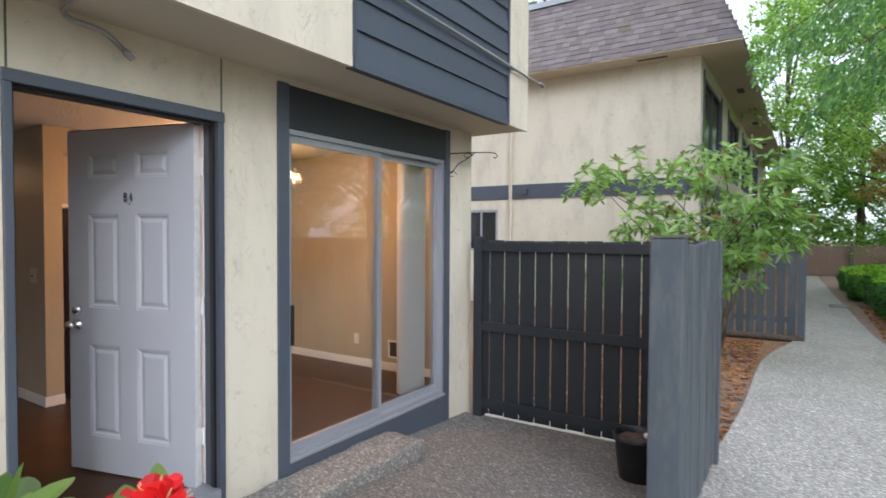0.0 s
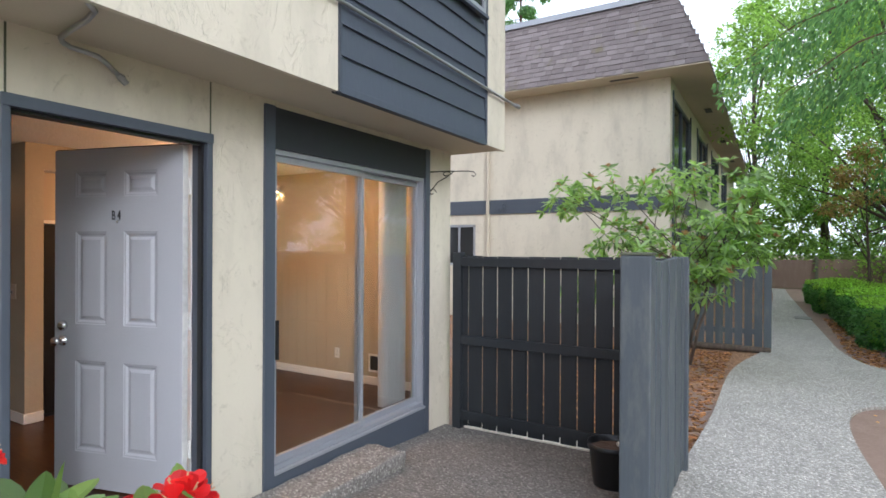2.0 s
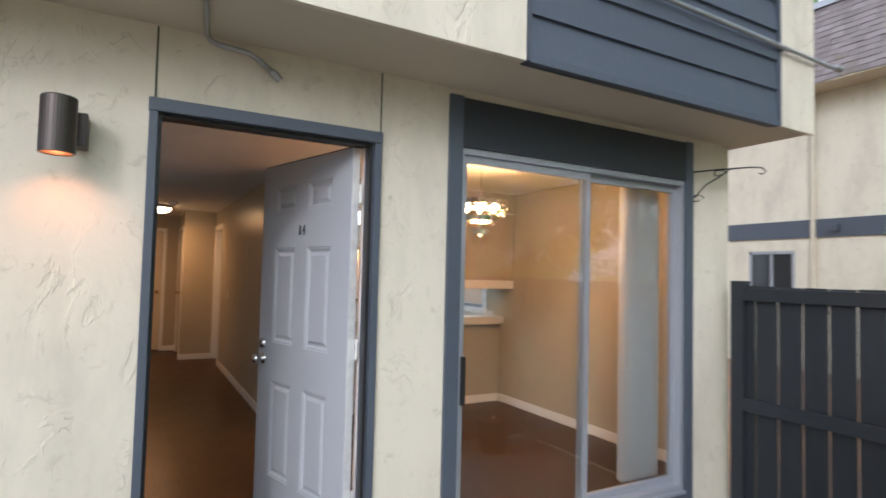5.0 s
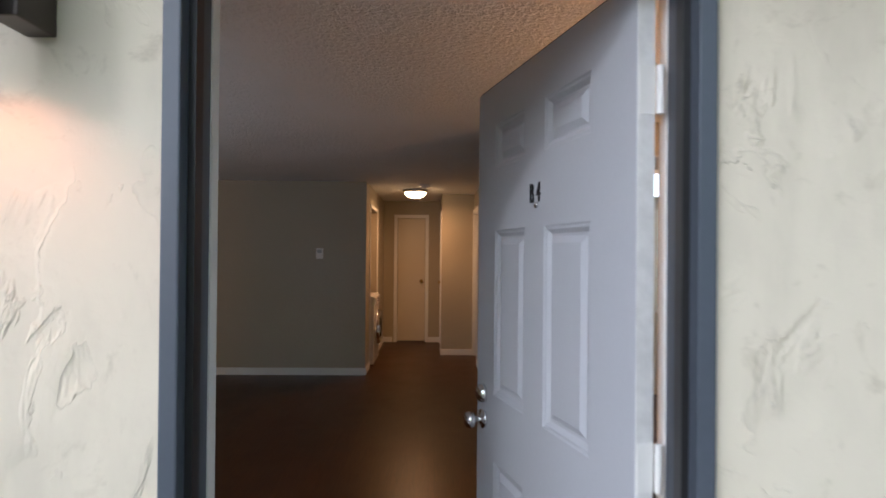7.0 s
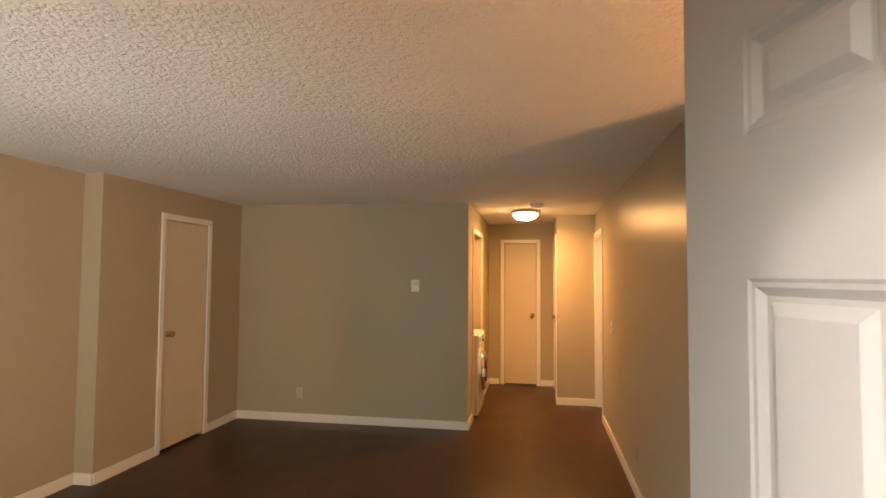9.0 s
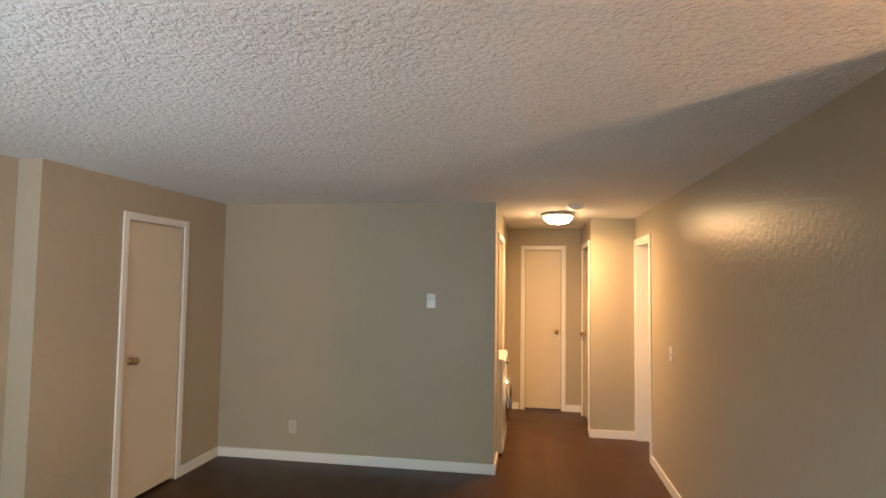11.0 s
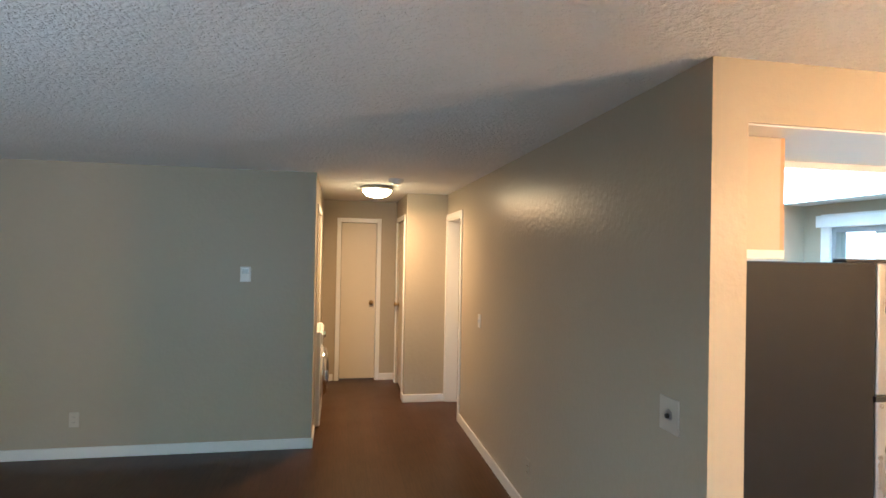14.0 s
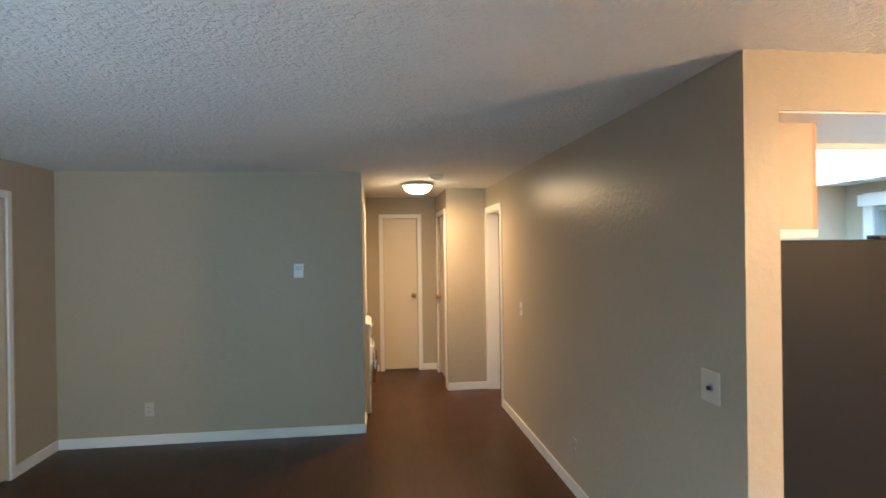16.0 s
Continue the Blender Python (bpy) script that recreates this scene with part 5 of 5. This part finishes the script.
def broadleaf(name, label, loc, height, spread, mat, bark, clumps=60, per=110, leaf=0.16, low=0.3, seed=1, trunk=0.16):
    r = random.Random(seed)
    t = thing(name, label, "tree", loc)
    top = Vector((r.uniform(-0.3, 0.3), r.uniform(-0.3, 0.3), height * 0.85))
    stem = [Vector((0, 0, -0.1)), Vector((0, 0, height * 0.25)), top * 0.6, top]
    part("trunk", tube(stem, [trunk * 1.3, trunk, trunk * 0.6, trunk * 0.15], 10), bark, t, smooth=True)
    cs, rs = [], []
    bm = bmesh.new()
    for i in range(clumps):
        h = r.uniform(low, 1.0)
        a = r.uniform(0, 2 * math.pi)
        prof = math.sin(math.pi * min(0.97, 0.25 + 0.72 * (h - low) / (1 - low)))
        rad = spread * prof * math.sqrt(r.uniform(0.12, 1.0))
        c = Vector((rad * math.cos(a), rad * math.sin(a), height * h))
        cs.append(c)
        rs.append(spread * r.uniform(0.14, 0.27))
        if i % 3 == 0:
            s = top * max(0.25, h - 0.25)
            add_tube(bm, [s, (s + c) / 2 + Vector((0, 0, 0.15)), c], [trunk * 0.3, trunk * 0.18, trunk * 0.05], 5)
    tagged(part("branchwork", bm, bark, t, smooth=True), kind="stuff")
    p, n = clump_points(cs, rs, per)
    crown("crown", leaves_mesh("crown", p, n, leaf, leaf * 0.55, mat), t)
    return t


def conifer(name, label, loc, height, spread, low, seed=1, boughs=46, per=420, needle=0.085, trunk=0.22, mat=None, sag=0.35):
    """Drooping boughs, each a fan of small hanging sprays."""
    r = random.Random(seed)
    t = thing(name, label, "tree", loc)
    part("trunk", tube([(0, 0, -0.1), (0.05, 0, height * 0.4), (0, 0.05, height)], [trunk, trunk * 0.7, trunk * 0.1], 10), BARK_RED, t, smooth=True)
    bm = bmesh.new()
    pts, nrm = [], []
    for i in range(boughs):
        h = low + (height - low) * (i / boughs) ** 1.1
        a = i * 2.4 + r.uniform(-0.3, 0.3)
        ln = spread * (1 - 0.85 * (h - low) / (height - low)) * r.uniform(0.75, 1.1)
        d = Vector((math.cos(a), math.sin(a), 0))
        path = [Vector((0, 0, h)) + d * ln * s + Vector((0, 0, 0.12 * math.sin(s * 3) * ln - sag * ln * s * s)) for s in (0, 0.25, 0.5, 0.75, 1.0)]
        add_tube(bm, path, [0.04, 0.03, 0.02, 0.012, 0.005], 5)
        s = rng.uniform(0.12, 1.0, per)
        lat = rng.normal(0, 0.13, per) * ln * (1.15 - s)
        drop = rng.uniform(0, 1, per) ** 1.4 * 0.16 * ln * (1.2 - 0.5 * s)
        px = np.interp(s, (0, 0.25, 0.5, 0.75, 1.0), [p.x for p in path]) - lat * d.y
        py = np.interp(s, (0, 0.25, 0.5, 0.75, 1.0), [p.y for p in path]) + lat * d.x
        pz = np.interp(s, (0, 0.25, 0.5, 0.75, 1.0), [p.z for p in path]) - drop
        pts.append(np.stack([px, py, pz], 1))
        nrm.append(np.tile((d.x * 0.5, d.y * 0.5, -0.5), (per, 1)))
    tagged(part("branchwork", bm, BARK_RED, t, smooth=True), kind="stuff")
    crown("needles", leaves_mesh("needles", np.concatenate(pts), np.concatenate(nrm), needle, needle * 0.34, mat or LEAF_CONIFER, 0.4, 0.35), t)
    return t


def hedge_plant(loc, sx, sy, h, seed):
    r = np.random.default_rng(seed)
    t = thing("hedge", "clipped dark green hedge shrub with brighter top leaves", "hedge", loc, group="hedge along the path")
    bm = bmesh.new()
    bmesh.ops.create_icosphere(bm, subdivisions=3, radius=1.0)
    for v in bm.verts:
        u = Vector(v.co)
        s = 1 / max(abs(u.x), abs(u.y), abs(u.z)) ** 0.7
        v.co = Vector((u.x * s * sx * 0.42, u.y * s * sy * 0.42, u.z * s * h * 0.42 + h * 0.5))
        v.co += u * 0.05 * noise.noise(v.co * 6)
    part("core", bm, LEAF_DARK, t, "dark inner twigs")
    n = 5200
    v = r.normal(0, 1, (n, 3))
    v /= np.linalg.norm(v, axis=1)[:, None]
    s = 1 / np.abs(v).max(1) ** 0.7
    p = v * s[:, None] * np.array([sx, sy, h]) * 0.5 * r.uniform(0.86, 1.04, (n, 1)) + np.array([0, 0, h * 0.52])
    top = (p[:, 2] > h * 0.86)
    crown("foliage", leaves_mesh("foliage", p[~top], v[~top], 0.075, 0.042, LEAF_HEDGE, 0.1, 0.5), t)
    # leaves near the top get a brighter, yellower material
    crown("top_foliage", leaves_mesh("top_foliage", p[top], v[top], 0.075, 0.04, LEAF_HEDGE_TOP, -0.2, 0.5), t, "brighter yellow-green leaves on top")


for i in range(8):
    x = 9.9 + i * 1.55
    hedge_plant((x, -4.95 + 0.07 * i + 0.12 * (i % 2), -0.33), 1.28 + 0.16 * (i % 2), 1.15 + 0.16 * (i % 3), 0.98 - 0.02 * i - 0.10 * (i % 2), 30 + i)


def rosette(points, normals, per=9):
    """Whorls of leaves round shoot tips."""
    p, n = [], []
    for c, d in zip(points, normals):
        d = Vector(d).normalized()
        s = d.orthogonal().normalized()
        u = d.cross(s)
        for k in range(per):
            a = 2 * math.pi * k / per + rng.uniform(-0.25, 0.25)
            w = s * math.cos(a) + u * math.sin(a) + d * rng.uniform(0.0, 0.75)
            p.append(np.array(c))
            n.append(np.array(w.normalized()))
    return np.array(p), np.array(n)


# tall leggy rhododendron behind the fence
rh = thing("rhododendron", "tall leggy rhododendron with faded flower heads", "shrub", (8.0, -1.6, -0.32))
rr = random.Random(9)
bm = bmesh.new()
tips, dirs = [], []
heads = [Vector((0.28 * math.cos(k * 0.9), 0.55 * math.sin(k * 0.9) + 0.1, 0.75 + 0.09 * k)) for k in range(7)]
for k, hd in enumerate(heads):
    foot = Vector((0.05 * math.cos(k * 2.1), 0.10 * math.sin(k * 2.1), 0))
    add_tube(bm, [foot, hd * 0.45 + Vector((rr.uniform(-0.08, 0.08), rr.uniform(-0.12, 0.12), 0.08)), hd], [0.026, 0.021, 0.016], 7)
for i in range(40):
    hd = heads[i % 7]
    a = rr.uniform(0, 2 * math.pi)
    q = math.sqrt(rr.uniform(0.05, 1))
    tip = Vector((0.85 * q * math.cos(a), 1.75 * q * math.sin(a) + 0.3, rr.uniform(1.4, 3.3) - 0.7 * q * q))
    if tip.y < -0.5:
        tip.y, tip.z = -0.5 + (tip.y + 0.5) * 0.6, max(tip.z, 1.75)
    mid = hd.lerp(tip, 0.5) + Vector((rr.uniform(-0.12, 0.12), rr.uniform(-0.12, 0.12), rr.uniform(-0.12, 0.04)))
    add_tube(bm, [hd, mid, tip], [0.012, 0.009, 0.005], 6)
    for k in range(11):
        o = Vector((rr.gauss(0, 0.19), rr.gauss(0, 0.22), rr.gauss(0.0, 0.17)))
        tips.append(tip + o)
        dirs.append(o.normalized() + Vector((0, 0, 0.9)))
tagged(part("branchwork", bm, BARK, rh, smooth=True), kind="stuff")
p, n = rosette(tips, dirs, 10)
crown("leaves", leaves_mesh("leaves", p, n, 0.17, 0.054, LEAF_RHODO, 0.25, 0.2, 0.1, LEAF_YOUNG, 0.5, ((0.25, 0.8), (0.55, 1.0), (0.85, 0.6))), rh)
bm_p, bm_n = rosette([t for t in tips[::6]], dirs[::6], 16)
crown("faded_bloom", leaves_mesh("faded_bloom", bm_p + np.array([0, 0, 0.04]), bm_n, 0.06, 0.035, BUD, -0.2, 0.4), rh, "faded orange-brown flower heads")

# red rhododendron in bloom beside the patio
rd = thing("red_rhododendron", "red-flowering rhododendron bush in bloom", "shrub", (-0.82, -1.78, gz(-0.8) - 0.05))
rr = random.Random(3)
bm = bmesh.new()
tips = [Vector((0.09, -0.15, 1.06)), Vector((-0.10, -0.06, 1.10)), Vector((-0.09, -0.09, 1.08)), Vector((0.02, -0.12, 1.03)), Vector((0.14, 0.02, 1.0)), Vector((-0.02, 0.10, 1.06)), Vector((-0.2, 0.1, 1.0)), Vector((0.2, 0.16, 0.92)), Vector((-0.28, -0.02, 0.9)), Vector((0.05, 0.3, 0.9)), Vector((0.24, -0.1, 0.86)), Vector((-0.1, 0.3, 0.95))]
for i in range(22):
    a = rr.uniform(0, 2 * math.pi)
    tips.append(Vector((0.36 * math.cos(a), 0.36 * math.sin(a), rr.uniform(0.3, 0.85))))
for tp in tips:
    add_tube(bm, [Vector((rr.uniform(-0.04, 0.04), rr.uniform(-0.04, 0.04), 0)), tp * 0.5 + Vector((0, 0, -0.05)), tp], [0.014, 0.010, 0.005], 6)
tagged(part("branchwork", bm, BARK, rd, smooth=True), kind="stuff")
p, n = rosette(tips, [Vector((t.x, t.y, 0.9)) for t in tips], 11)
crown("leaves", leaves_mesh("leaves", p, n, 0.15, 0.058, LEAF_YOUNG, 0.1, 0.12, 0.12, LEAF_RHODO, 0.4, ((0.08, 0.25), (0.2, 0.66), (0.4, 0.95), (0.6, 1.0), (0.8, 0.75), (0.93, 0.38))), rd)


def truss(parent, at, size):
    """A ball of open five-petalled flowers."""
    tr = []
    dirs = []
    for k in range(13):
        z = 1 - k / 9.5
        a = k * 2.4
        q = math.sqrt(max(0.02, 1 - z * z))
        dirs.append(Vector((q * math.cos(a), q * math.sin(a), z)))
    pp, nn = [], []
    sb = bmesh.new()
    for d in dirs:
        c = Vector(at) + d * size * 0.45
        s = d.orthogonal().normalized()
        u = d.cross(s)
        for k in range(5):
            a = 2 * math.pi * k / 5
            pp.append(np.array(c))
            nn.append(np.array((s * math.cos(a) + u * math.sin(a)) * 0.8 + d * 0.75))
        for k in range(2):
            a = math.pi * k
            add_tube(sb, [c, c + d * size * 0.45 + (s * math.cos(a) + u * math.sin(a)) * size * 0.07], 0.0012, 4)
    fl = crown("flower_truss", leaves_mesh("flower_truss", np.array(pp), np.array(nn), size * 0.56, size * 0.52, PETAL, 0.0, 0.22, 0.10, None, 0.0, ((0.15, 0.35), (0.4, 0.75), (0.65, 1.0), (0.85, 0.92), (0.97, 0.5))), parent, "cluster of open red flowers")
    part("stamens", sb, STAMEN, fl)


truss(rd, (0.09, -0.15, 1.125), 0.06)
truss(rd, (-0.17, -0.03, 1.25), 0.056)
truss(rd, (0.2, 0.16, 0.97), 0.065)
truss(rd, (-0.25, 0.12, 1.06), 0.065)

# trees round the place
conifer("hemlock_tree", "tall hemlock with drooping boughs over the path", (9.8, -6.5, -0.3), 16.5, 5.6, 4.6, 2, 66, 1100, 0.12, 0.2, None, 0.22)
conifer("cedar_tree", "tall dark cedar beyond the hedge", (19, -8.5, -0.3), 17, 4.5, 2.5, 5, 50, 600, 0.14)
conifer("cedar_tree", "tall dark cedar behind the neighbouring building", (36, 13, -0.3), 26, 6.5, 6, 6, 50, 500, 0.28)
conifer("cedar_tree", "tall dark cedar behind the neighbouring building", (38, 5, -0.3), 27, 6.5, 6, 7, 50, 500, 0.28)
broadleaf("maple_tree", "bright green maple over the path", (17.5, -5.6, -0.3), 11.5, 3.9, LEAF_MAPLE, BARK, 85, 220, 0.11, 0.33, 11)
broadleaf("maple_tree", "bright green maple beyond the hedge", (14.5, -9.5, -0.3), 11, 4.0, LEAF_MAPLE, BARK, 75, 220, 0.12, 0.35, 12)
broadleaf("maple_tree", "green maple at the end of the path", (30.5, -7.5, -0.3), 14, 5.0, LEAF_MAPLE, BARK, 120, 240, 0.17, 0.05, 13)
broadleaf("rusty_shrub", "shrub with rust-tinted leaves beyond the hedge", (16.5, -4.9, -0.3), 4.4, 1.2, LEAF_RUST, BARK, 26, 120, 0.08, 0.62, 14, 0.04)
for i, (x, y, h) in enumerate(((31.5, -2, 15), (33, -5, 16), (33, -11, 15), (31, 3, 13), (35, -15, 15), (31.5, -17, 14), (22, -16.5, 13))):
    broadleaf("woodland_tree", "dark leafy tree at the edge of the grounds", (x, y, -0.3), h, 3.8, LEAF_DARK if i % 2 else LEAF_MAPLE, BARK, 100, 190, 0.2, 0.03, 40 + i)
for i, (x, y, h) in enumerate(((2.5, -17.0, 6.0), (7.0, -17.5, 6.4), (12, -18, 6.8), (17, -20, 8))):
    broadleaf("garden_tree", "green leafy tree across the lawn", (x, y, -0.15), h, 3.6, LEAF_MAPLE if i % 2 else LEAF_DARK, BARK, 80, 120, 0.2, 0.12, 60 + i)

for i, (x, y, h) in enumerate(((-7.5, -13.5, 4.4), (-3.5, -14, 4.6), (0.5, -13.5, 7.0), (4.0, -12.5, 8.5), (8.0, -11, 9.0), (11.8, -13, 10))):
    broadleaf("garden_shrub", "tall leafy shrub across the lawn", (x, y, -0.15), h, 2.2 + 0.12 * (h - 4), LEAF_DARK if i % 2 else LEAF_MAPLE, BARK, 75, 120, 0.17, 0.08, 80 + i, 0.07)

# loose bark chips on the planting bed, and a few fallen leaves
def litter(name, label, n, x0, x1, y0, y1, size, mat, seed):
    r = np.random.default_rng(seed)
    bm = bmesh.new()
    for _ in range(n):
        x, y = r.uniform(x0, x1), r.uniform(y0, y1)
        a, l, w, h = r.uniform(0, 3.14), size * r.uniform(0.5, 1.4), size * r.uniform(0.25, 0.6), size * r.uniform(0.12, 0.3)
        t0 = len(bm.verts)
        add_box(bm, -l / 2, l / 2, -w / 2, w / 2, 0, h)
        bm.verts.ensure_lookup_table()
        m = Matrix.Translation((x, y, gz(x) - 0.036)) @ Matrix.Rotation(a, 4, "Z") @ Matrix.Rotation(r.uniform(-0.3, 0.3), 4, "X")
        for v in bm.verts[t0:]:
            v.co = m @ v.co
    solid(name, bm, mat, label, "ground litter", kind="stuff")


CHIP = leaf_mat("bark_chip", (0.16, 0.08, 0.045), (0.42, 0.24, 0.13), 0.9)
litter("bark_chips", "orange-brown bark chips on the planting bed", 2600, 3.6, 9.4, -2.18, -0.2, 0.055, CHIP, 1)
litter("bark_chips", "bark chips under the hedge", 900, 9.0, 16.0, -4.35, -3.9, 0.055, CHIP, 2)
litter("soil_crumbs", "crumbs of bare soil and dry leaves beside the path", 110, 3.2, 6.4, -5.5, -3.7, 0.035, CHIP, 3)
